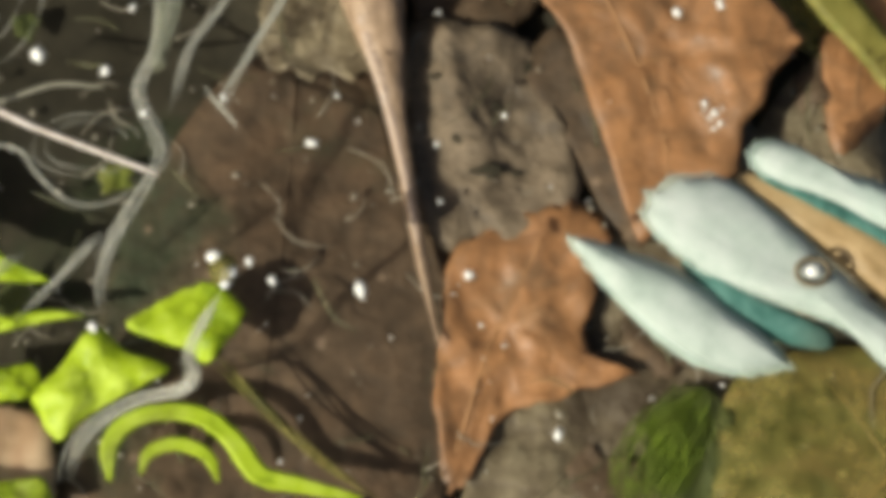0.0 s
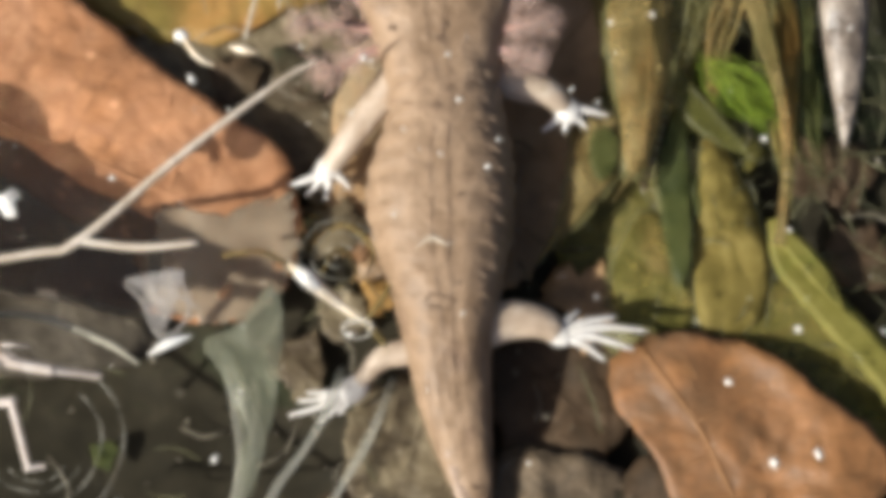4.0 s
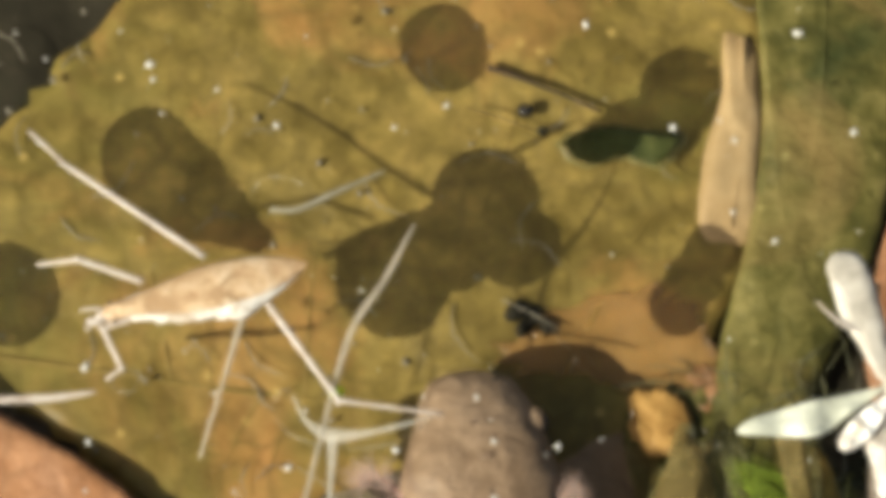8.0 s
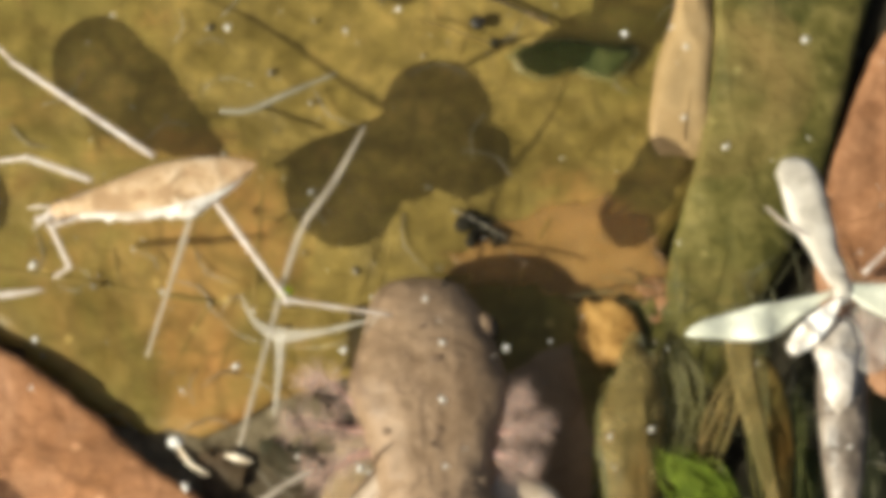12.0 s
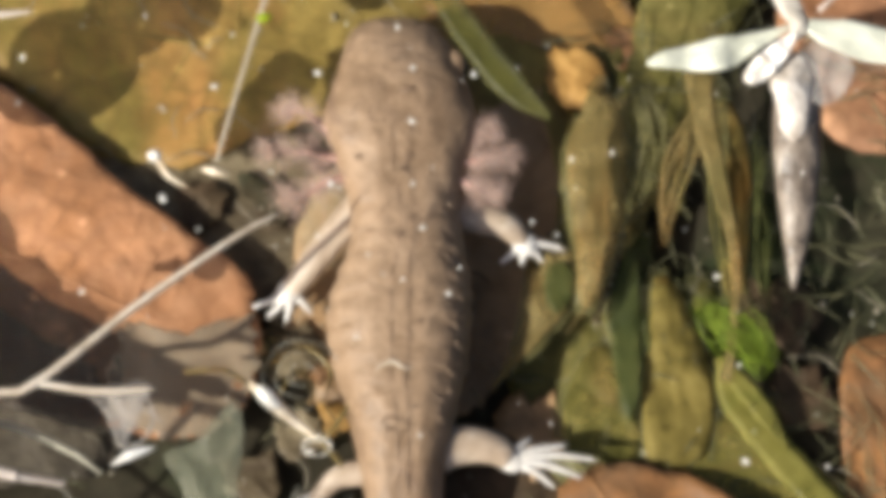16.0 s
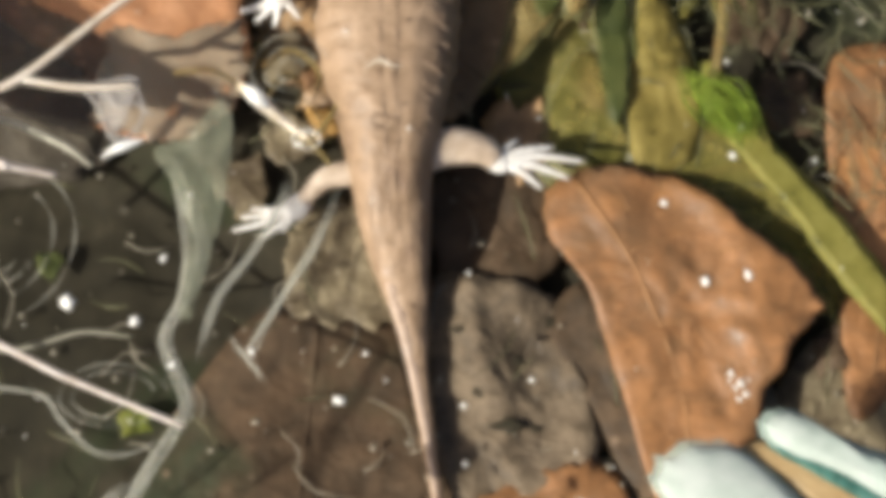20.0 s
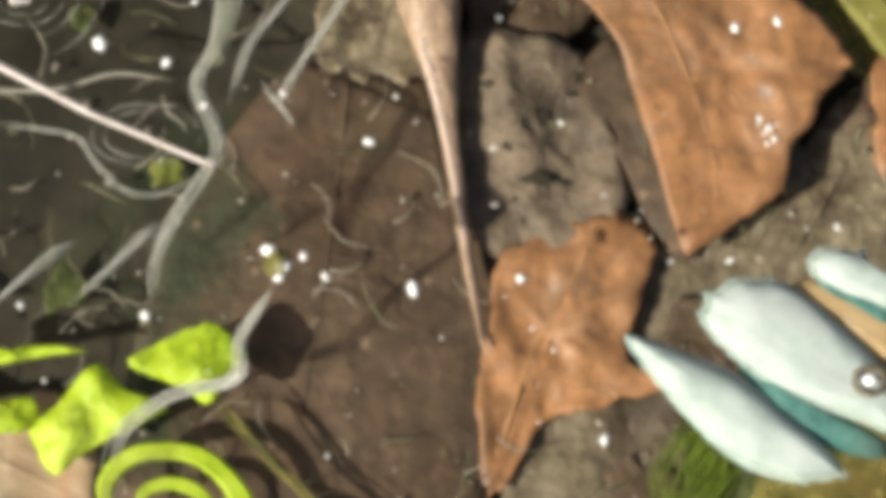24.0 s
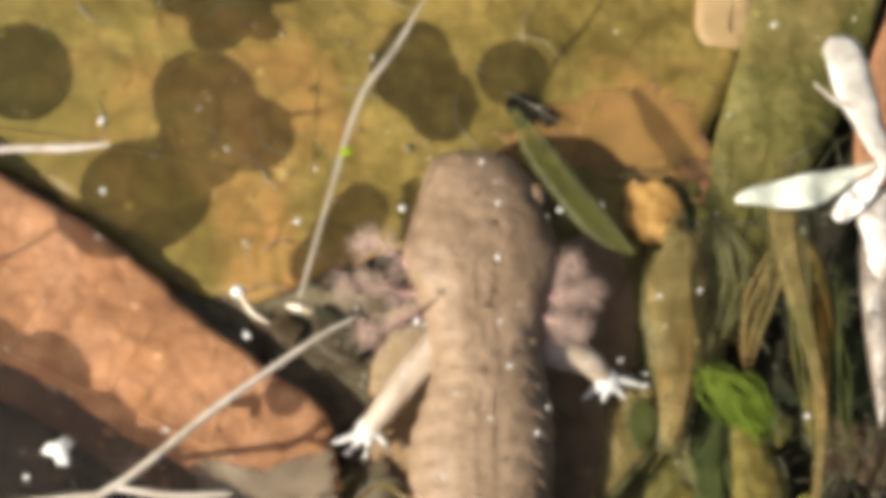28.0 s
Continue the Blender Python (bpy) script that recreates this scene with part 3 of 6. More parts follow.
    leaf("sunken_leaf", "dark brown sodden leaf on the pond bed", [(-8.4, -20.3), (-1.1, -19.4), (1.2, -25.3), (4, -32), (4.2, -38), (2, -50), (-9, -52), (-18, -46), (-17, -38), (-15.2, -30.4), (-12.9, -26)],
         -10.2, DARK_LEAF, DARK_LEAF, [(-5, -21), (-6, -32), (-8, -46)], [(0.3, (-12, -30)), (0.5, (1, -34)), (0.7, (-14, -40))], wave=0.4, size=7, seed=5.8)
    leaf("sunken_leaf", "grey-brown silt-covered leaf with small holes and pits", [(1.6, -18.4), (4.5, -18), (8.5, -19), (9.2, -21), (11.4, -27.4), (10, -30), (6.9, -31), (3, -31), (1.4, -24)],
         -9.7, GREY_LEAF, GREY_LEAF, None, (), wave=1.0, size=3.0, seed=6.6, ragged=0.8, thick=0.5)
    grey = [o for o in scene.objects if o.name.startswith("sunken_leaf")][-1]
    _, lie = plate([(1.6, -18.4), (4.5, -18), (8.5, -19), (9.2, -21), (11.4, -27.4), (10, -30), (6.9, -31), (3, -31), (1.4, -24)], -9.7, wave=1.0, size=3.0, seed=6.6)
    rng = random.Random(14)
    for x, y, r in ((6.3, -22.9, 0.6), (4.4, -24.9, 0.55), (6.0, -26.8, 0.8), (7.4, -26.9, 0.5), (8.2, -20.6, 0.6), (3.2, -21.2, 0.4)):
        rim = [(x + r * rng.uniform(0.7, 1.6) * math.cos(k * 0.785), y + 0.6 * r * rng.uniform(0.6, 1.3) * math.sin(k * 0.785)) for k in range(8)]
        part("pit", plate(rim, lie(x, y, 0.3) + 0.03, thick=0.03, n=24, rings=3, wave=0.05, size=1, ragged=1)[0], MUD, grey, "dark pit in the leaf")
    leaf("sunken_leaf", "tan translucent scrap of leaf beside the tail", [(-6.4, -15), (-4, -13.6), (-2, -14), (-0.4, -20.2), (-3.5, -20.9), (-6.6, -20.3), (-7, -17.5)],
         -9.8, TAN_DIM, TAN_DIM, None, (), wave=0.4, size=3.0, seed=7.2, ragged=2.4, thick=0.12)
    leaf("sunken_leaf", "olive-yellow leaf on the bed below pale blades", [(19.6, -39.4), (23.4, -37.6), (30, -38), (36, -44), (34, -54), (24, -56), (19, -50), (18.4, -44)],
         -9.6, POND_WEED, VEIN_OLIVE, [(33, -41), (27, -46), (21, -52)], [(0.4, (25, -39.5)), (0.6, (28, -53))], wave=0.5, size=6, seed=8.1)
    leaf("sunken_leaf", "dark olive algae-covered strap leaf on the bed", [(16.6, 46), (24, 48), (26.4, 38), (24.2, 29), (21.6, 20.6), (18, 13.8), (16.5, 9.5), (12.6, 8.4), (12.2, 12), (13, 17.2), (14.9, 24), (16, 31)],
         -9.2, GREEN_FILM_LEAF, GREEN_FILM_LEAF, [(20.5, 46), (19.5, 32), (17, 20), (14, 9.5)], (), wave=0.5, size=5, seed=9.4, centre=(17, 24), curl=-0.4)
    leaf("sunken_leaf", "rolled tan strip of dead leaf on an olive leaf", [(14, 36.6), (15.6, 36.2), (16.1, 34), (15.8, 28), (15.3, 23.4), (12.2, 23.6), (12.3, 28), (13.6, 32.6)],
         -9.5, TAN_LEAF, TAN_LEAF, [(15, 36), (14.8, 30), (13.8, 24)], (), wave=0.5, size=4, seed=10.2, curl=-0.6)
    leaf("sunken_leaf", "small orange patch of rotting leaf beside the newt", [(7.4, 13.7), (8.5, 14.3), (10.1, 14.1), (11.0, 12.8), (10.7, 11.1), (9.7, 10.3), (8.4, 10.6), (7.5, 11.6)],
         -9.3, ORANGE_ROT, VEIN_DARK, None, (), wave=0.5, size=2.5, seed=11.2, ragged=2.2, n=56, rings=5)
    leaf("sunken_leaf", "dark reddish-brown sodden leaf under the newt", [(-6, 6.5), (-1, 9), (4, 11.5), (9.4, 10.2), (10, 4), (8, -0.6), (5.4, -5), (3.6, -8), (-1, -9), (-6.5, -7), (-8, 0)],
         -10.3, UNDER_LEAF, UNDER_LEAF, [(8, 9), (3, 2), (-1, -7)], [(0.3, (9, 4)), (0.6, (5, -5))], wave=0.4, size=4, seed=14.2, ragged=2.2, n=90)
    leaf("sunken_leaf", "olive-brown rotting leaf half hidden under weed", [(7.4, 13), (12.5, 15), (14.4, 9), (13.4, 3), (14, -2), (17.4, -6), (18, -11), (12, -13.4), (6.5, -10), (5.5, -6), (8, 0), (8, 6)],
         -10.2, GREEN_FILM_LEAF, VEIN_OLIVE, [(11, 13), (11, 2), (13, -11)], (), wave=0.6, size=2.6, seed=15.3, ragged=1.6, centre=(10.8, 0))
    leaf("sunken_leaf", "dark sodden leaf in the shade of the tail", [(1.2, -11.2), (4.4, -9.8), (8.8, -11.6), (9.4, -15), (8.4, -17.8), (5, -18.6), (2, -17.8)],
         -10.1, DARK_LEAF, DARK_LEAF, [(2, -11.6), (5, -14.6), (8, -17)], [(0.4, (8, -12.6)), (0.5, (3.6, -17.4))], wave=0.5, size=2.4, seed=16.4, ragged=2.0)
    # The next three leaves are added to lift the black of shaded gaps.
    leaf("sunken_leaf", "dull brown leaf added to lighten a dark gap", [(9.4, -29), (15, -28), (20, -26), (24, -21), (27, -19.6), (29, -27), (27.4, -34), (21, -37.4), (15.4, -38.4), (9, -39.4), (8.4, -34)],
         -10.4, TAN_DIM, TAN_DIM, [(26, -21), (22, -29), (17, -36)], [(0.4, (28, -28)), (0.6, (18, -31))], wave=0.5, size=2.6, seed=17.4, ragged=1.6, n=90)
    leaf("sunken_leaf", "brown leaf added to lighten the dark under pale blades", [(9, -38), (15, -36.6), (20, -38.6), (19.4, -46), (12, -49.4), (4.6, -47.4), (5.6, -41.6)],
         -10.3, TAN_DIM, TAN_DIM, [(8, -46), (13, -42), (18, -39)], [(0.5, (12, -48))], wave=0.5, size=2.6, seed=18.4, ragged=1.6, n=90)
    leaf("sunken_leaf", "dull olive-brown leaf added to lighten the gap between leaves", [(-31, 15), (-22, 12), (-14, 8.6), (-7.4, 9), (-5.4, 3), (-7, -3.6), (-11, -1.6), (-15, 1), (-21, 5), (-28, 10)],
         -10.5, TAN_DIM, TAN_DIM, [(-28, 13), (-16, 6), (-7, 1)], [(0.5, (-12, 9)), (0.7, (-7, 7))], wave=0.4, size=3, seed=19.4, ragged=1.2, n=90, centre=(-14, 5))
    leaf("sunken_leaf", "brown dead leaf at the edge of dark water", [(21.5, 17), (24, 26), (28, 32), (38, 30), (38, 12), (28, 8), (23, 11)],
         -9.8, BROWN_LEAF, VEIN_DARK, [(37, 18), (30, 20), (23, 19)], [(0.4, (31, 29)), (0.6, (27, 11))], wave=0.5, size=5, seed=12.2)
    leaf("sunken_leaf", "pale tan leaf under a lime-green plant", [(-30, -39), (-24.6, -40.2), (-21.6, -39.9), (-19.2, -41), (-18.6, -44), (-20, -49), (-30, -50)],
         -9.6, TAN_SOFT, TAN_SOFT, [(-29, -42), (-24, -44), (-19.6, -46)], [(0.5, (-24, -41))], wave=0.5, size=3, seed=13.9, ragged=1.4, n=80)
    leaf("sunken_leaf", "narrow brown leaf strip at the bank side", [(25, -5), (26.5, -3.4), (31, -4), (33, -12), (30, -22), (26.8, -26), (25.6, -24.5), (25.4, -16), (24.8, -9)],
         -10.0, RUST_LEAF, VEIN_RUST, [(28, -4.5), (28.5, -14), (27, -25)], (), wave=0.5, size=4, seed=13.2)


dead_leaves()


def scraps():
    """Small torn scraps of rotting leaf between the larger ones."""
    rng = random.Random(21)
    rows = [(13.6, 6, 2.2, GREEN_FILM_LEAF), (20.5, 3, 2.4, MOSS_DARK), (21, -2, 2.6, DARK_LEAF), (22.5, -7, 2.2, DARK_LEAF), (15.5, -1.2, 1.8, POND_WEED), (13, 10.4, 1.7, OCHRE_WEED), (7, -9.4, 2.4, UNDER_LEAF), 
            (-9, 4.6, 2.0, DARK_LEAF), (-13.2, 4.4, 1.7, DARK_LEAF), (-9.6, -12.4, 2.2, TAN_DIM), 
            (16, -36, 2.6, DARK_LEAF), (12.6, -45, 2.6, DARK_LEAF), (20.6, -25.4, 1.6, TAN_DIM), (25.4, -22, 1.8, DARK_LEAF), (23.6, -13, 1.6, OCHRE_WEED), (12.4, 14.8, 1.6, RUST_LEAF), (-6.8, -9.6, 1.6, TAN_DIM), (-7.6, -4.8, 2.0, TAN_DIM), (22.6, 21, 1.6, DARK_LEAF), (17.4, 16, 1.4, TAN_DIM), (18.6, 30, 1.7, OCHRE_WEED), (-15.4, -26.8, 1.2, STRAP_WEED), (-20.6, -17.6, 0.9, MOSS_DARK), (-21, -34, 1.6, MOSS_DARK), (-5.0, -8.7, 1.1, ORANGE_ROT), (-8.8, -4.9, 1.5, OCHRE_WEED), (-6.0, -5.4, 1.3, RUST_LEAF)]
    for k, (x, y, r, material) in enumerate(rows):
        n = 11
        outline = [(x + r * rng.uniform(0.55, 1.25) * math.cos(2 * math.pi * i / n), y + r * rng.uniform(0.55, 1.25) * math.sin(2 * math.pi * i / n)) for i in range(n)]
        geo, _ = plate(outline, BED + 0.6, thick=0.12, n=60, rings=5, wave=0.45, size=1.8, seed=30 + k * 1.7, ragged=3.2, centre=(x, y))
        tagged(part("leaf_scrap", geo, material), "small torn scrap of rotting leaf on the pond bed", "leaf scrap", "leaf scraps")


scraps()


# ---- water weed ----
def weed_leaf(parent, outline, z, material, seed, **shape):
    shape = {"thick": 0.25, "n": 48, "rings": 6, "wave": 0.6, "size": 3.0, "ragged": 0.8, **shape}
    if material is not WEED_HAZE:
        mid = np.array(outline).mean(0)
        rim = [tuple(mid + (np.array(p) - mid) * (1 + 0.5 / (np.hypot(*(np.array(p) - mid)) + 0.3))) for p in outline]
        part("margin", plate(rim, z - 0.3, **{**shape, "thick": 0.05, "ragged": 2.4}, seed=seed)[0], WEED_HAZE, parent, "thin gauzy margin")
    return part("leaf_blade", plate(outline, z, seed=seed, **shape)[0], material, parent)


def weeds():
    t = thing("water_weed", "olive and ochre submerged weed leaf beside the newt", "water plant", "water weeds")
    weed_leaf(t, [(9.1, 9.0), (10.5, 11.2), (11.8, 9.2), (12.1, 5.9), (11.6, 2.0), (10.6, -1.5), (9.4, -2.6), (9.0, 0.9), (8.6, 4.4), (8.5, 7.2)], -6.6, OCHRE_WEED, 1.1, curl=-0.5)
    weed_leaf(t, [(6.6, 0.9), (8.4, 1.3), (9.1, -0.1), (8.9, -1.9), (7.7, -3.6), (6.1, -5.4), (4.2, -7.4), (5.2, -5.4), (5.9, -3.3)], -7.8, OCHRE_WEED, 2.1)
    part("spot", plate([(7.4, -0.2), (8.3, 0.2), (8.9, -0.6), (8.7, -2.2), (7.8, -3), (7.2, -1.8)], -7.0, thick=0.05, n=30, rings=4, wave=0.2, size=2)[0], MOSS_DARK, t, "dark oval rotted spot")
    part("stem", tube([(10.8, 9.5, -6.3), (10.8, 4, -6.2), (10.2, -1.4, -6.3), (8.4, -4.4, -6.6)], [0.1, 0.12, 0.1, 0.05], 24, 6), OCHRE_WEED, t)
    t = thing("water_weed", "yellow-olive rounded weed leaves growing from the bed", "water plant", "water weeds")
    weed_leaf(t, [(8.5, -7.7), (9.4, -5.3), (10.7, -4.3), (11.7, -5.3), (12.4, -8.0), (13.0, -10.6), (10.7, -11.6), (8.6, -11)], -9.0, POND_WEED, 3.1)
    weed_leaf(t, [(11.1, -1.9), (13.1, 2.7), (13.7, -0.8), (13.5, -4.9), (12.9, -8.4), (11.6, -5.0)], -9.3, MOSS_DARK, 4.1)
    weed_leaf(t, [(13.9, -0.2), (15.1, -0.8), (16.2, -3.2), (17.0, -5.6), (17.2, -9.0), (16.2, -11.6), (13.6, -11.6), (13.0, -7.7), (13.4, -3.6)], -8.8, YELLOW_WEED, 5.1, curl=-0.4)
    weed_leaf(t, [(10.7, -10.6), (13.4, -9.8), (17.4, -8.1), (22.0, -11.4), (25.9, -16.8), (24.6, -20), (21, -17), (17.3, -13.8), (13.4, -11.8)], -9.6, POND_WEED, 6.1)
    t = thing("water_weed", "long olive strap of weed with a thin pale stem", "water plant", "water weeds")
    part("stem", ribbon([(16.1, 11, -3.8), (16.4, 8.1, -4), (17.3, 4.0, -4.2), (18.2, -0.5, -4.8), (18.0, -4.9, -6), (17.7, -7, -6.8)], [0.9, 0.75, 0.5, 0.3, 0.25, 0.4], 0.3, 50), OCHRE_WEED, t)
    part("blade", ribbon([(17.5, -5.2, -8), (18.5, -7.6, -8.6), (21.0, -10.8, -8.8), (23.6, -13.8, -8.8), (25.7, -16.7, -8.8), (30, -22, -9)], [0.3, 1.0, 1.05, 1.1, 1.3, 1.2], 0.25, 60), STRAP_WEED, t)
    part("blade", ribbon([(17.6, -5.6, -7.8), (18.6, -6.6, -8.1), (20.2, -8.6, -8.3), (21.4, -10.6, -8.5)], [0.2, 0.6, 0.6, 0.1], 0.2, 30), STRAP_WEED, t)
    t = thing("water_weed", "ochre and green upright weed below the drowned insect", "water plant", "water weeds")
    weed_leaf(t, [(17, 10.2), (18.6, 9.8), (19.4, 6), (19.2, 2), (18.8, -1.5), (18.0, 2), (17.3, 6)], -7.4, YELLOW_WEED, 7.1)
    part("frond", wisp([(16.4, 9.8, -6.6), (15.4, 7, -7), (14.7, 4.4, -7.4), (14.2, 1.4, -8)], [0.5, 0.8, 0.7, 0.2], 9, 0.1, 30, 71), OCHRE_WEED, t)
    part("frond", wisp([(16.8, 9.4, -6.4), (17.4, 5, -6.8), (18, 0, -7.2), (18.6, -4.6, -7.8)], [0.5, 0.7, 0.5, 0.2], 9, 0.1, 36, 72), POND_WEED, t)
    # Green threads and a blade stand in for foliage reflected in the water.
    global green_reflection
    t = green_reflection = thing("water_weed", "bright green threads standing in for a reflection of foliage", "water plant", "water weeds")
    part("threads", wisp([(15.2, -1.2, -6.2), (16.6, -2.6, -6), (18.4, -3.8, -6), (20.0, -5.0, -6.4)], [0.4, 1.3, 1.4, 0.4], 26, 0.04, 30, 41, 0.5), MOSS_GREEN, t)
    part("threads", wisp([(16.0, -1.0, -6.6), (17.4, -2.6, -6.6), (18.6, -4.4, -6.6), (19.0, -6.0, -6.8)], [0.3, 1.0, 1.1, 0.3], 20, 0.05, 30, 42, 0.5), MOSS_GREEN, t)
    part("blade", plate([(16.2, -2.6), (17.0, -2.2), (18.8, -3.0), (19.4, -4.4), (18.4, -5.0), (17.0, -4.2)], -6.8, thick=0.1, n=44, rings=6, wave=0.6, size=1.5, seed=40.0, ragged=2.4)[0], MOSS_GREEN, t)
    t = thing("water_weed", "soft green weed patch between sunken leaves", "water plant", "water weeds")
    part("blade", plate([(14.8, -41.1), (16.5, -39.5), (18.7, -39.9), (19.6, -41.5), (19.2, -44.7), (18.5, -46.6), (15.6, -46.5), (14.8, -44.0)], -9.6, thick=0.15, n=44, rings=6, wave=0.6, size=1.5, seed=42.0, ragged=1.5)[0], MOSS_DARK, t)
    part("threads", wisp([(15.0, -46.5, -9), (16.0, -44.0, -9), (17.1, -41.4, -9), (18.1, -39.8, -9)], [0.9, 1.4, 1.3, 0.4], 26, 0.03, 30, 43), MOSS_GREEN, t)
    part("threads", wisp([(13.4, -47, -8.6), (14.4, -44.6, -8.6), (15.6, -42.2, -8.6), (17.0, -40.6, -8.8)], [1.0, 1.8, 1.6, 0.5], 60, 0.05, 30, 47), MOSS_GREEN, t)
    # This thin blade is built in place of a reflection on the surface.
    global reflection_blade
    t = reflection_blade = thing("water_weed", "olive-green blade standing in for a reflection across the newt's shadow", "water plant", "water weeds")
    part("blade", ribbon([(0.3, 16.4, -3.2), (1.6, 14.3, -3.2), (3.4, 11.7, -3.2), (5.3, 9.4, -3.2), (7.3, 7.7, -3.2)], [0.3, 0.85, 0.95, 0.9, 0.2], 0.12, 36), GREEN_VEIL, t)
    t = thing("water_weed", "hazy olive veil of weed over the bed", "water plant", "water weeds")
    part("frond", wisp([(12.4, 11.4, -7.4), (13.4, 8.6, -7.6), (13.2, 6, -7.8), (12.6, 3.6, -8)], [0.9, 1.2, 0.9, 0.3], 16, 0.05, 30, 81, 0.4), WEED_HAZE, t)
    part("frond", wisp([(16.6, 11.4, -6.6), (17.0, 9, -6.6), (17.4, 6, -6.8), (17.9, 2, -7)], [0.8, 0.9, 0.6, 0.2], 14, 0.05, 30, 82, 0.4), WEED_HAZE, t)
    part("frond", wisp([(19.4, 9, -8), (19.0, 5, -8.2), (19.6, 1, -8.4), (20.4, -3, -8.6)], [0.8, 1.3, 1.2, 0.4], 16, 0.04, 30, 83, 0.5), MOSS_DARK, t)
    weed_leaf(t, [(11.0, -1.0), (12.0, 1.4), (12.7, 0.6), (12.9, -3), (12.8, -8), (11.8, -8.4), (11.3, -5)], -8.9, MOSS_DARK, 9.3, ragged=2.0, thick=0.06)
    t = thing("water_weed", "soft green scrap of weed beside a leg's shadow made as a rod", "water plant", "water weeds")
    weed_leaf(t, [(4.0, 29.2), (6.5, 30.3), (8.9, 29.9), (10.9, 29.6), (9.5, 27.9), (7.4, 28.6), (5.8, 28)], -9.2, MOSS_DARK, 9.9, ragged=2.4, thick=0.06)
    # A dark rod on the bed stands in for the strider leg's shadow.
    t = thing("twig", "thin dark rod standing in for a leg's shadow on an olive leaf", "twig")
    part("stalk", tube([(-0.4, 34.2, -9.5), (2.9, 32.9, -9.4), (6.4, 31.3, -9.5)], [0.22, 0.15, 0.12], 24, 6), DARK_LEAF, t)
    t = thing("dark_debris", "clump of black rotten debris on an olive leaf", "debris", "dark debris")
    for x, y, r in ((1.0, 19.2, 0.7), (1.9, 18.9, 0.6), (2.7, 18.3, 0.5), (1.4, 18.2, 0.55)):
        part("lump", ball((x, y, -9.9), (r * 1.2, r * 0.8, 0.35), 7, 10, 40 * x), MUD, t)
    part("thread", tube([(0.2, 19.9, -9.7), (1.6, 19.2, -9.5), (3.6, 18.0, -9.7)], [0.06, 0.08, 0.04], 14, 5), DEBRIS, t)
    t = thing("dark_debris", "small black seed with fine threads on an olive leaf", "debris", "dark debris")
    part("lump", ball((1.8, 31.4, -9.4), (0.55, 0.45, 0.4), 8, 12), EYE, t)
    part("lump", ball((2.8, 30.2, -9.6), (0.4, 0.3, 0.3), 8, 12), MUD, t)
    part("thread", tube([(-1.6, 31.6, -9.5), (0.2, 31, -9.4), (2.8, 30.0, -9.5)], [0.05, 0.09, 0.05], 16, 5), OCHRE_WEED, t)
    t = thing("water_weed", "knobbly dark pod string between weed leaves", "water plant", "water weeds")
    for i in range(9):
        part("pod", ball((11.9 - 0.2 * i, 2.0 - 0.62 * i, -8.3), (0.22, 0.3, 0.2), 6, 8, 20), DARK_LEAF, t)
    part("stem", tube([(12.0, 2.4, -8.5), (11.2, -0.6, -8.4), (10.2, -3.4, -8.6)], [0.1, 0.1, 0.06], 16, 5), WET_STEM, t)


weeds()


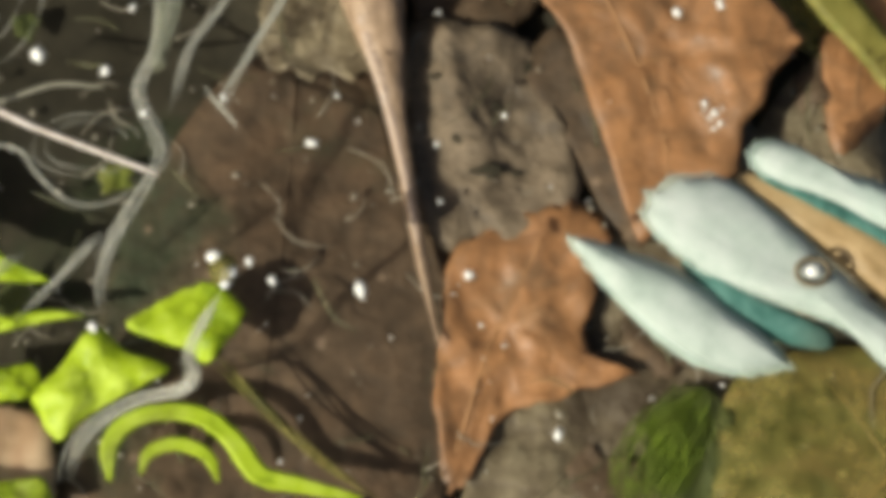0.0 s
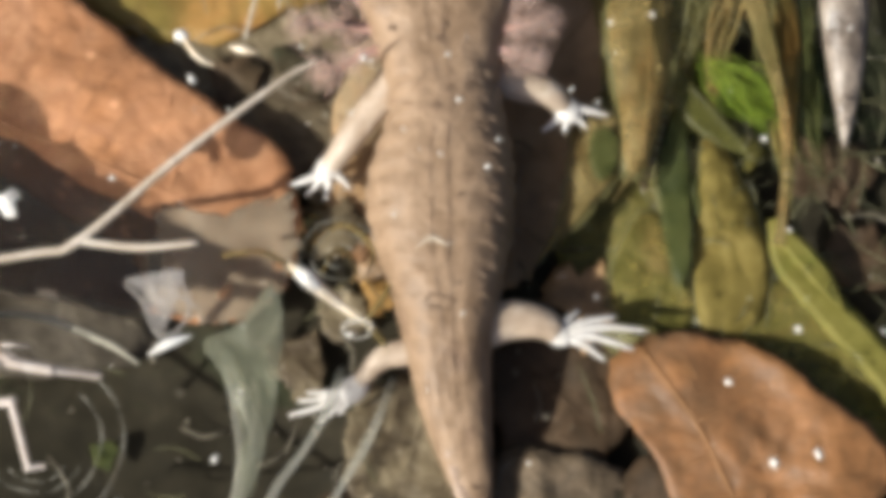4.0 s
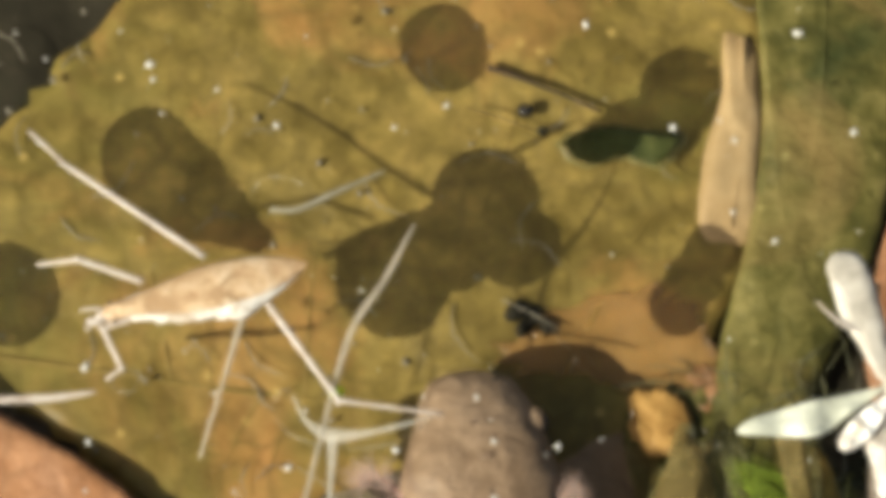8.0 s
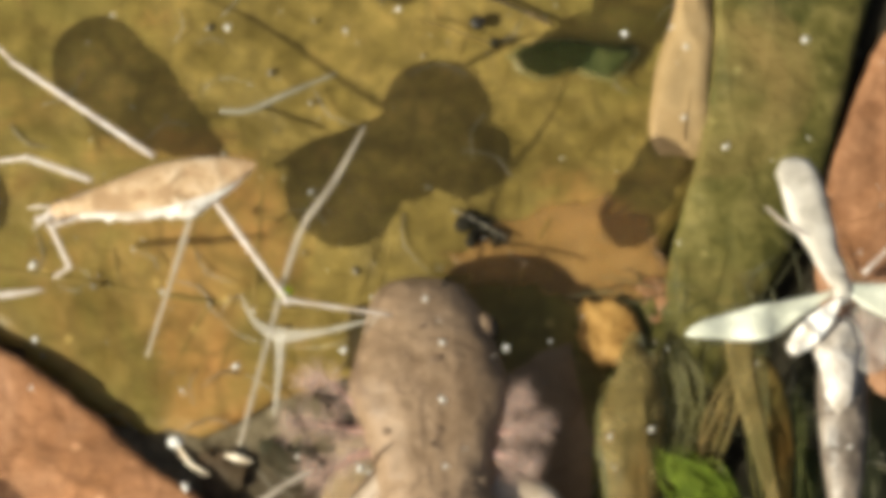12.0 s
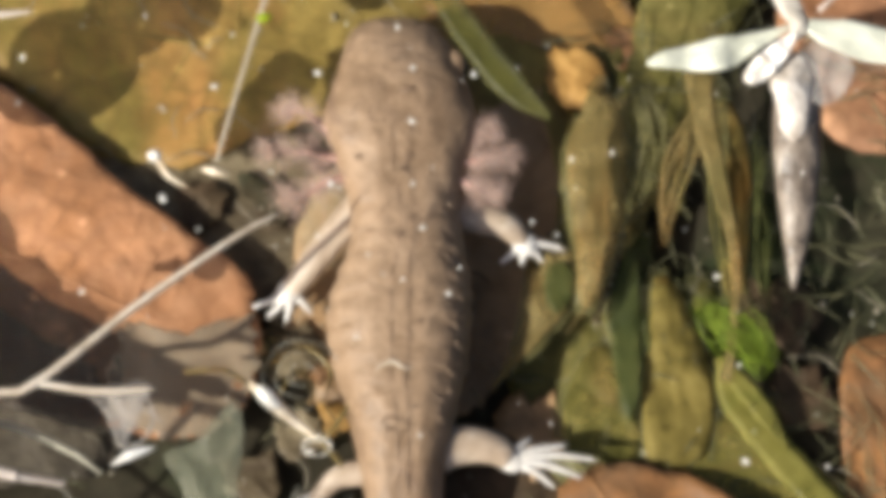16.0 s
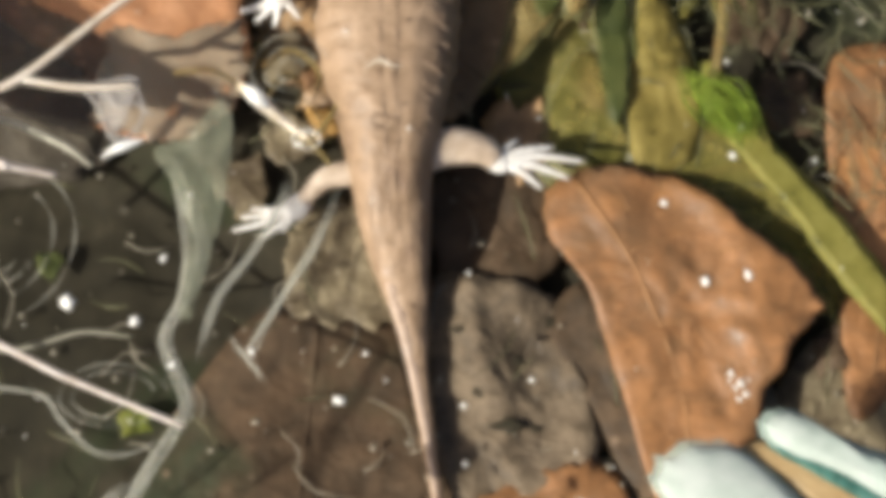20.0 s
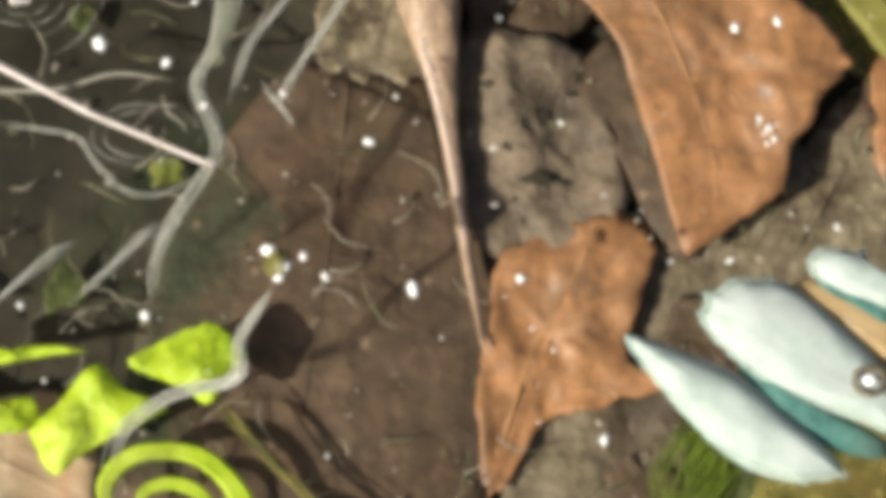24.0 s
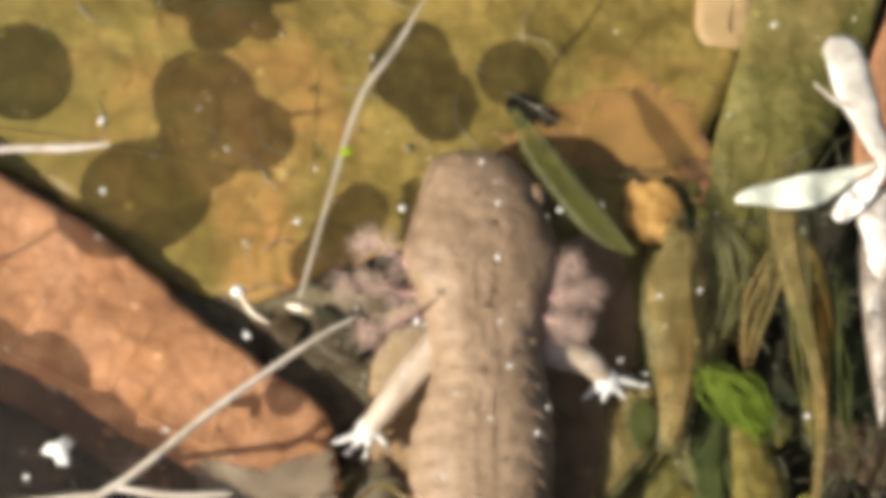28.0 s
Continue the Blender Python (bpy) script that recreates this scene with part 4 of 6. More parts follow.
# ---- the newt ----
def newt():
    t = thing("newt", "brown speckled newt larva with feathery gills lying on sunken leaves", "newt")
    #        x     y     half width, half height, height of the middle
    spine = [(-1.7, 14.9, 0.5, 0.2, -6.4), (-1.7, 14.5, 2.0, 0.9, -6.3), (-1.65, 13.6, 2.85, 1.5, -6.2), (-1.5, 12.4, 3.4, 1.9, -6.0), (-1.4, 11.0, 3.8, 2.2, -5.8), (-1.4, 9.6, 4.25, 2.4, -5.7),
             (-1.4, 8.2, 4.6, 2.5, -5.7), (-1.35, 6.8, 4.3, 2.5, -5.7), (-1.25, 5.4, 3.9, 2.5, -5.8), (-1.15, 4.0, 3.45, 2.4, -5.8), (-1.0, 2.4, 3.2, 2.5, -5.8), (-0.95, 0.4, 3.4, 2.8, -5.8),
             (-1.1, -2.0, 4.0, 3.1, -5.9), (-1.3, -4.0, 4.2, 3.2, -6.0), (-1.2, -6.5, 3.9, 3.1, -6.1), (-1.05, -9.5, 3.1, 2.9, -6.2), (-0.95, -12.5, 2.45, 2.4, -6.6), (-0.7, -15.5, 2.05, 2.0, -7.3),
             (-0.15, -18.5, 1.55, 1.4, -8.2), (0.36, -21.0, 0.95, 0.85, -8.7), (0.85, -24.0, 0.58, 0.5, -8.9), (1.32, -27.0, 0.45, 0.4, -9.0), (1.8, -30.0, 0.36, 0.32, -9.05), (2.28, -33.0, 0.28, 0.26, -9.0), (3.05, -37.0, 0.06, 0.1, -8.85)]
    n, sides = 150, 44
    line = smooth_line(spine, n)
    verts, faces = [], []
    for i, (x, y, w, h, z) in enumerate(line):
        for k in range(sides):
            a = 2 * math.pi * k / sides
            c, s = math.cos(a), math.sin(a)
            # flattened belly, rounded back with a shallow groove along the spine
            up = math.copysign(abs(s) ** 0.85, s)
            groove = 0.13 * math.exp(-(((abs(c) - 0.14) / 0.06) ** 2)) if s > 0 and -19 < y < 11 else 0.0
            fold = 0.035 * math.sin(y * 4.6) * max(0.0, abs(c) - 0.35) if -12 < y < 4 else 0.0
            crease = 0.13 * math.sin(y * 4.6 + c) * max(0.0, 1 - abs(abs(c) - 0.72) / 0.3) if s > 0 and -11 < y < 3 else 0.0
            lump = 0.12 * noise.noise((x + c * w, y * 0.9, s * 2)) * min(1, w)
            r = 1 + fold
            verts.append((x + c * w * r + lump * c, y, z + up * h * (1.0 if s > 0 else 1.15) - groove + crease + lump * s))
    for i in range(n - 1):
        for k in range(sides):
            faces.append([i * sides + k, (i + 1) * sides + k, (i + 1) * sides + (k + 1) % sides, i * sides + (k + 1) % sides])
    faces.append(list(range(sides)))
    faces.append([(n - 1) * sides + k for k in range(sides)][::-1])
    part("body", (verts, faces), NEWT_SKIN, t)
    # fin along the back and tail
    ridge = smooth_line([(-1.1, -16.9, -4.4, 1.0), (-0.55, -19.7, -4.8, 1.3), (0.25, -22.4, -5.1, 1.7), (1.15, -26.3, -5.7, 1.6), (1.75, -29.6, -6.3, 1.4), (2.3, -32.8, -6.9, 1.0), (3.15, -37.2, -7.6, 0.1)], 60)
    heights = []
    for x, y, z, h in ridge:
        k = int(np.argmin(np.abs(line[:, 1] - y)))
        sx, _, w, hh, sz = line[k]
        top = sz + hh * max(0.05, 1 - min(1, ((x - sx) / w) ** 2)) ** 0.43
        top = max(top, sz + hh * 0.5)
        heights.append(top - 0.12 - 0.5 * min(1.0, max(0.0, (y + 20.5) / 3.6)))
    part("tail_fin", tube([(x - 0.05, y, h) for (x, y, _, _), h in zip(ridge, heights)], [0.45 if y > -19 else max(0.05, 0.45 - (-19 - y) * 0.021 - max(0, -32 - y) * 0.02) for x, y, z, h in ridge], 110, 12, 0.62), FIN, t, "pale translucent fin along back and tail")
    def back_z(y, c):
        """The place on the back at y, c half widths from the middle."""
        x, _, w, h, z = line[int(np.argmin(np.abs(line[:, 1] - y)))]
        return x + c * w, y, z + h * max(0.0, 1 - c * c) ** 0.43
    # skin folds down the flanks, a fine line along the back and a pale mark over the hips
    for i in range(15):
        y = 3.0 - 0.92 * i
        part("costal_fold", tube([back_z(y + 0.25, 0.5), back_z(y, 0.68), back_z(y - 0.45, 0.84), back_z(y - 0.8, 0.95)], [0.02, 0.06, 0.08, 0.03], 14, 6, 0.6), NEWT_FOLD, t, "pale skin fold on the flank")
        part("costal_fold", tube([back_z(y + 0.2, -0.4), back_z(y, -0.62), back_z(y - 0.2, -0.82), back_z(y - 0.45, -0.93)], [0.02, 0.05, 0.06, 0.02], 14, 6, 0.6), NEWT_FOLD, t, "pale skin fold on the flank")
    for c in (-0.13, 0.1):
        part("back_line", tube([back_z(y, c + 0.03 * math.sin(y)) for y in np.linspace(7.5, -17.5, 34)], [0.028 + 0.02 * math.sin(k * 2.3) for k in range(34)], 70, 5, 0.6), NEWT_LINE, t, "fine dark line along the back")
    part("hip_mark", tube([back_z(-7.5, -0.4), back_z(-7.1, -0.22), back_z(-7.0, -0.1), back_z(-7.35, 0.05), back_z(-7.3, 0.2)], [0.03, 0.1, 0.13, 0.09, 0.03], 20, 6, 0.6), NEWT_FLANK, t, "pale mark over the hips")
    for y, c, r in ((9.4, 0.1, 0.3), (5.4, -0.62, 0.3), (5.3, 0.1, 0.24), (-4.6, 0.3, 0.16), (-9.5, 0.25, 0.18)):
        x, y, z = back_z(y, c)
        part("skin_spot", ball((x, y, z), (r * 1.3, r * 0.7, 0.06), 6, 10, 20), NEWT_LINE, t, "small dark skin spot")
    # eyes, set on the sides of the head
    for side, x, y in ((-1, -4.35, 11.4), (1, 2.15, 11.6)):
        e = part("eye", ball((x, y, -5.4), (0.55, 0.75, 0.6), 10, 14), EYE, t, "small dark eye")
        part("eyelid", ball((x - side * 0.3, y, -5.4 + 0.2), (0.6, 0.95, 0.55), 10, 14), NEWT_SKIN, e)
    for x, y in ((-2.6, 14.1), (-0.4, 14.2)):
        part("nostril", ball((x, y, -6.0 + 0.75), (0.16, 0.2, 0.12), 6, 8), EYE, t)
    part("mouth", tube([(-4.7, 11.2, -6.9), (-3.9, 13.2, -6.9), (-1.6, 14.75, -6.75), (0.9, 13.3, -6.9), (2.2, 11.4, -6.9)], [0.1, 0.14, 0.16, 0.14, 0.1], 30, 6), GILL_DARK, t)

    def limb(name, pts, radii, toes, toe_r=0.2):
        leg = part(name, tube([(x, y, z) for x, y, z in pts], radii, 28, 12, 0.85), NEWT_LIMB, t, "pale yellowish mottled leg")
        fx, fy, fz = pts[-1]
        part("foot", ball((fx, fy, fz), (0.95, 0.75, 0.45), 8, 14, math.degrees(math.atan2(fy - pts[-2][1], fx - pts[-2][0]))), NEWT_TOE, leg, "whitish webbed foot")
        for tx, ty in toes:
            dx, dy = tx - fx, ty - fy
            mid = (fx + dx * 0.5 - dy * 0.05, fy + dy * 0.5 + dx * 0.05, fz - 0.05)
            part("toe", tube([(fx + dx * 0.12, fy + dy * 0.12, fz), mid, (tx, ty, fz - 0.25)], [toe_r * 1.5, toe_r * 1.15, toe_r * 0.45], 12, 8), NEWT_TOE, leg)

    limb("foreleg", [(-3.6, 3.4, -6.6), (-5.0, 1.8, -7.2), (-6.4, 0.0, -7.7), (-7.7, -1.6, -8.2)], [1.05, 0.95, 0.85, 0.6], [(-9.9, -2.5), (-9.0, -3.1), (-7.9, -3.4), (-6.4, -2.9)])
    limb("foreleg", [(1.6, 3.2, -6.4), (3.4, 2.6, -6.5), (5.0, 2.1, -6.6), (6.0, 1.2, -6.9)], [1.1, 0.98, 0.85, 0.55], [(8.4, 0.85), (7.1, 0.1), (5.8, -0.1), (4.6, 0.05)])
    limb("hind_leg", [(1.0, -11.4, -6.6), (2.6, -11.0, -6.6), (4.2, -11.2, -6.5), (5.2, -11.8, -6.6)], [1.3, 1.15, 0.95, 0.7], [(8.5, -10.9), (10.3, -11.75), (9.4, -12.8), (7.8, -13.4), (6.4, -10.5)], 0.21)
    limb("hind_leg", [(-3.0, -12.6, -6.9), (-4.6, -12.9, -7.1), (-5.6, -13.8, -7.3), (-6.3, -14.6, -7.5)], [0.8, 0.68, 0.5, 0.4], [(-10.0, -16.0), (-9.5, -15.2), (-8.3, -16.4), (-9.0, -14.7), (-7.2, -16.0)], 0.18)
    # feathery gills, three stalks a side
    rng = random.Random(5)
    for side, root, tips in ((-1, (-3.9, 5.6), [(-8.0, 8.2), (-8.9, 6.2), (-7.9, 3.9)]), (1, (1.6, 5.4), [(3.9, 7.0), (5.0, 5.9), (4.2, 4.5)])):
        for j, tip in enumerate(tips):
            dx, dy = tip[0] - root[0], tip[1] - root[1]
            ry = root[1] + (1 - j) * 0.9
            pts = [(root[0], ry, -5.4), (root[0] + dx * 0.4, ry + dy * 0.3, -5.0), (root[0] + dx * 0.8, ry + dy * 0.8, -5.2), (tip[0], tip[1], -5.6)]
            stalk = part("gill", tube(pts, [0.4, 0.22, 0.12, 0.05], 24, 8, 0.8), GILL_DARK, t, "pinkish-brown feathery gill")
            curve = smooth_line(pts, 30)
            strands = []
            for i in range(4, 30):
                for s in (-1.5, 1.5, 0, -0.8, 0.8, -0.4, 0.45):
                    p = curve[i]
                    a = math.atan2(dy, dx) + s * rng.uniform(0.5, 1.2) + rng.uniform(-0.2, 0.2)
                    ln = rng.uniform(0.7, 2.2 if side < 0 else 1.9) * (1.1 - 0.3 * i / 30)
                    q = p + np.array((math.cos(a) * ln, math.sin(a) * ln, rng.uniform(-0.6, 0.5)))
                    strands.append(tube([p, (p + q) / 2 + np.array((0, 0, 0.12)), q], [0.05, 0.042, 0.012], 5, 4))
            part("gill_fringe", joined(*strands), GILL, stalk, "thin translucent pink gill filaments")
    return t


newt()


# ---- insects on the water ----
def strider(name, label, body, legs, back, fat=1.0, flanks=1):
    """A water strider. body: rear, middle and head points at the height of its back; legs: lists of (x, y, z) from hip to foot."""
    t = thing(name, label, "water strider", "water striders")
    (rx, ry), (hx, hy) = body
    d = np.array((hx - rx, hy - ry))
    ln = float(np.hypot(*d))
    d = d / ln
    side = np.array((-d[1], d[0]))
    verts, faces = [], []
    prof = [(0.0, 0.05, 0.05), (0.05, 0.4, 0.22), (0.14, 0.85, 0.5), (0.28, 1.2, 0.8), (0.45, 1.3, 0.95), (0.6, 1.1, 0.95), (0.74, 0.78, 0.75), (0.85, 0.52, 0.55), (0.92, 0.42, 0.45)]
    prof = smooth_line(prof, 30)
    for u, w, h in prof:
        c = np.array((rx, ry)) + d * u * ln
        for k in range(16):
            a = 2 * math.pi * k / 16
            o = side * (w * fat * math.cos(a))
            verts.append((c[0] + o[0], c[1] + o[1], 2.3 + 0.5 * u + h * math.sin(a) * (1 if math.sin(a) > 0 else 0.8)))
    for i in range(29):
        for k in range(16):
            faces.append([i * 16 + k, i * 16 + (k + 1) % 16, (i + 1) * 16 + (k + 1) % 16, (i + 1) * 16 + k])
    faces += [list(range(16))[::-1], [29 * 16 + k for k in range(16)]]
    part("abdomen", (verts, faces), back, t)
    near = 1 if side[1] < 0 else -1
    for s in (near, -near)[:flanks]:
        pts = [(rx + d[0] * u * ln + side[0] * s * w, ry + d[1] * u * ln + side[1] * s * w, 1.9 + 0.4 * u) for u, w in ((0.03, 0.15), (0.14, 0.6), (0.26, 1.0), (0.36, 1.35), (0.44, 1.1), (0.6, 1.05), (0.74, 0.6), (0.86, 0.45))]
        part("flank", tube(pts, [0.12, 0.4, 0.62, 0.78, 0.6, 0.55, 0.42, 0.28], 40, 10), STRIDER_SILVER, t, "silvery white flank")
    for u, w in ((0.34, 1.2), (0.44, 1.45), (0.72, 0.8)):
        q = np.array((rx, ry)) + d * u * ln + side * near * w
        part("hip", ball((q[0], q[1], 1.75), (0.5, 0.42, 0.4), 8, 12, math.degrees(math.atan2(d[1], d[0])) + 25), STRIDER_SILVER, t)
    for u in (0.2, 0.32, 0.44, 0.56):
        q, w, h = np.array((rx, ry)) + d * u * ln, 1.05 - abs(u - 0.42) * 1.6, 2.3 + 0.5 * u + 0.86 - abs(u - 0.5) * 0.9
        part("back_plate", tube([(*(q + side * w * 0.85), h - 0.42), (*(q + side * w * 0.4 + d * 0.12), h - 0.04), (*(q - side * w * 0.4 + d * 0.12), h - 0.04), (*(q - side * w * 0.85), h - 0.42)], [0.04, 0.09, 0.09, 0.04], 14, 6, 0.6), MOTH_BODY, t, "dark band across the back")
    c = np.array((rx, ry)) + d * ln * 0.93
    head = part("head", ball((c[0], c[1], 2.6), (0.75 * fat, 0.55 * fat, 0.5 * fat), 10, 14, math.degrees(math.atan2(d[1], d[0]))), STRIDER_BACK, t)
    for s in (-1, 1):
        e = c + side * s * 0.5 + d * 0.15
        part("eye", ball((e[0], e[1], 2.65), (0.17, 0.17, 0.17), 8, 10), EYE, head)
        f = c + d * 0.5 + side * s * 0.25
        g = c + d * 1.9 + side * s * 0.6
        part("antenna", tube([(f[0], f[1], 2.7), (*(f + (g - f) * 0.5), 2.9), (g[0], g[1], 2.3)], [0.1, 0.08, 0.05], 10, 6), STRIDER_LEG, head)
    part("beak", tube([(*(c + d * 0.5), 2.4), (*(c + d * 1.3), 2.0)], [0.16, 0.06], 6, 6), STRIDER_LEG, head)
    for pts, r, *skin in legs:
        part("leg", tube(pts, [r * (1 - 0.5 * i / (len(pts) - 1)) for i in range(len(pts))], 8 * len(pts), 7), skin[0] if skin else STRIDER_LEG, t, "long thin pale leg")
    return t


def crouched(t, low):
    """Sinks an insect that stands with its body close over the water."""
    for ob in t.children_recursive:
        for v in ob.data.vertices:
            v.co.z *= low if v.co.z > 0 else 1


def bent(*pts):
    """A leg with sharp joints: each joint is given twice, close by."""
    out = []
    for i, p in enumerate(pts):
        p = np.array(p, float)
        if 0 < i < len(pts) - 1:
            a, b = np.array(pts[i - 1], float), np.array(pts[i + 1], float)
            out += [p + (a - p) * 0.05, p + (b - p) * 0.05]
        else:
            out.append(p)
    return [tuple(q) for q in out]


strider_one = strider("water_strider", "light brown water strider standing on the water beside the newt", ((-10.9, 19.5), (-22.3, 16.7)), [
    (bent((-16.6, 20.0, 2.0), (-24.4, 25.4, 2.2), (-26.6, 27.7, 0.1)), 0.19),
    (bent((-13.3, 17.6, 1.8), (-9.2, 11.9, 0.9), (-3.5, 11.1, 0.08)), 0.19),
    (bent((-14.4, 17.0, 1.4), (-15.4, 13.6, 0.9), (-16.9, 8.9, -0.4)), 0.19, PALE_LEG),
    (bent((-20.0, 18.6, 2.2), (-23.6, 19.9, 2.4), (-26.0, 19.9, 0.1)), 0.19),
    (bent((-19.4, 17.0, 2.0), (-22.2, 16.0, 2.0), (-21.2, 13.9, 0.4), (-22.1, 13.3, 0.05)), 0.2),
    ([(-18.3, 18.0, 2.0), (-20.0, 17.3, 2.0), (-21.7, 16.6, 2.0), (-23.1, 16.4, 2.0)], 0.36), ([(-19.0, 18.1, 2.3), (-20.5, 17.6, 2.3), (-21.8, 17.0, 2.3), (-22.5, 16.7, 2.3)], 0.3)], STRIDER_BACK)

crouched(strider_one, 0.45)
strider_two = strider("water_strider", "pale water strider resting on dark water by weed stems", ((-34, -11.2), (-24.4, -14.0)), [
    (bent((-27.6, -13.8, 2.0), (-22.2, -14.8, 1.3), (-19.5, -15.0, 0.1)), 0.36),
    (bent((-27.3, -16.7, 1.6), (-24.1, -16.6, 1.8), (-23.4, -19.9, 0.2), (-22.5, -19.8, 0.05)), 0.26),
    (bent((-25.0, -14.5, 1.9), (-26.8, -16.8, 1.8), (-29.8, -20.4, 0.1)), 0.36),
    (bent((-30.4, -13.4, 1.8), (-33.6, -19.4, 2.6), (-24.8, -23.4, 0.9), (-18.8, -26.3, 0.4), (-12.0, -29.0, 0.05)), 0.27),
    (bent((-30.4, -11.0, 2.0), (-36, -6.6, 2.2), (-39, -2, 0.1)), 0.22)], GREY_BACK, 0.78, 2)
# A tan solid stands in for the body's reflection in the water.
part("belly_reflection", ball((-28.8, -15.6, 0.8), (2.0, 1.0, 0.4), 10, 16, -14), PALE_LEG, strider_two, "tan mottled shape for the body's reflection")


def drowned_insect():
    t = thing("drowned_insect", "pale grey drowned winged insect floating on the water", "insect")
    part("forewing", plate([(18.0, 19.1), (18.5, 19.8), (19.8, 19.8), (20.5, 18.5), (21.0, 16.5), (21.4, 14.2), (21.8, 13.0), (21.3, 12.2), (20.4, 13.0), (19.6, 14.6), (18.7, 16.2), (18.3, 17.8)], 0.9, thick=0.2, n=48, rings=8, wave=0.14, size=1.6, seed=1.0, curl=-0.25)[0], MOTH_BODY, t, "grey scaly folded wing")
    part("hindwing", plate([(12.7, 9.7), (13.8, 10.6), (16.3, 11.3), (19.8, 12.0), (20.9, 12.2), (20.7, 11.9), (19.1, 10.8), (17.2, 9.5), (15.3, 9.5)], 0.7, thick=0.15, n=48, rings=8, wave=0.4, size=1.6, seed=2.0, centre=(17.6, 10.7))[0], WING, t, "cream spread wing")
    part("hindwing", plate([(18.2, 9.1), (19.1, 10.4), (20.3, 11.3), (21.3, 11.8), (20.9, 10.7), (20.0, 9.4), (18.7, 8.6)], 1.0, thick=0.15, n=40, rings=7, wave=0.5, size=0.9, seed=3.0)[0], STRIDER_SILVER, t, "white crumpled wing")
    part("forewing", plate([(21.6, 12.4), (24, 12.6), (28, 11.6), (29, 10.4), (26, 10), (23, 11)], 0.8, thick=0.15, n=36, rings=6, wave=0.4, size=1.6, seed=4.0)[0], WING, t, "cream spread wing")
    part("hindwing", plate([(21.6, 11.4), (23.8, 11.3), (24.6, 9.6), (23.7, 8.0), (22.5, 7.6), (21.6, 9.0)], 0.3, thick=0.12, n=36, rings=6, wave=0.4, size=1.2, seed=5.0)[0], FILM, t, "grey translucent wing")
    part("abdomen", plate([(19.8, 9.6), (20.1, 8.2), (20.4, 6.4), (21.1, 5.5), (21.9, 6.4), (22.3, 8.2), (22.5, 10.0), (21.4, 11.0)], 0.6, thick=0.7, n=54, rings=12, wave=0.2, size=1.2, seed=6.0, curl=-0.6, ragged=0.8)[0], PEARL, t, "pearly white mottled upper abdomen")
    part("abdomen", tube([(21.5, 11.0, -0.7), (21.5, 9, -0.8), (21.4, 6, -1.1), (21.4, 2, -1.7), (21.2, -2.6, -2.6)], [0.5, 1.3, 1.4, 1.05, 0.1], 50, 16, 0.7), WET_BODY, t, "wet grey-brown lower abdomen")
    for i in range(7):
        y, w = 7.0 - 1.35 * i, 1.35 - 0.13 * i
        part("ring", tube([(21.4 - w, y - 0.1, -1.5 - 0.12 * i), (21.3, y - 0.35, -0.35 - 0.2 * i), (21.4 + w, y, -1.5 - 0.12 * i)], [0.05, 0.12, 0.05], 14, 6), WET_BODY, t)
    part("thorax", ball((21.4, 12.3, 0.6), (0.6, 0.9, 0.5), 10, 14), MOTH_BODY, t)
    for pts in ([(20.0, 15.2, 0.6), (18.6, 15.8, 0.9), (17.4, 17.2, 0.2)], [(22.6, 13.2, 0.5), (25, 15.6, 0.8), (26.4, 18, 0.1)]):
        part("leg", tube(pts, [0.14, 0.1, 0.06], 14, 6), STRIDER_LEG, t)


drowned_insect()


def flying_insect():
    t = thing("flying_insect", "slender cream-coloured insect flying past low over the water", "insect")
    part("abdomen", tube([(-4.6, 0.1, 0), (-3.2, 0.1, 0), (-0.6, 0, 0.1), (1.4, 0, 0.2)], [0.1, 0.32, 0.36, 0.3], 26, 10), HUSK, t)
    part("thorax", ball((2.2, 0, 0.3), (1.1, 0.55, 0.5), 8, 12), HUSK, t)
    part("head", ball((3.6, -0.05, 0.25), (0.5, 0.45, 0.4), 8, 12), HUSK, t)
    for k in (-1, 1):
        part("wing", plate([(2.4, 0.2 * k), (1.2, 0.9 * k), (-1.6, 1.0 * k), (-3.2, 0.6 * k), (-1.4, 0.2 * k)], 0.6, thick=0.04, n=36, rings=5, wave=0.2, size=1.5)[0], FILM, t, "clear narrow wing")
    return t


fly = flying_insect()


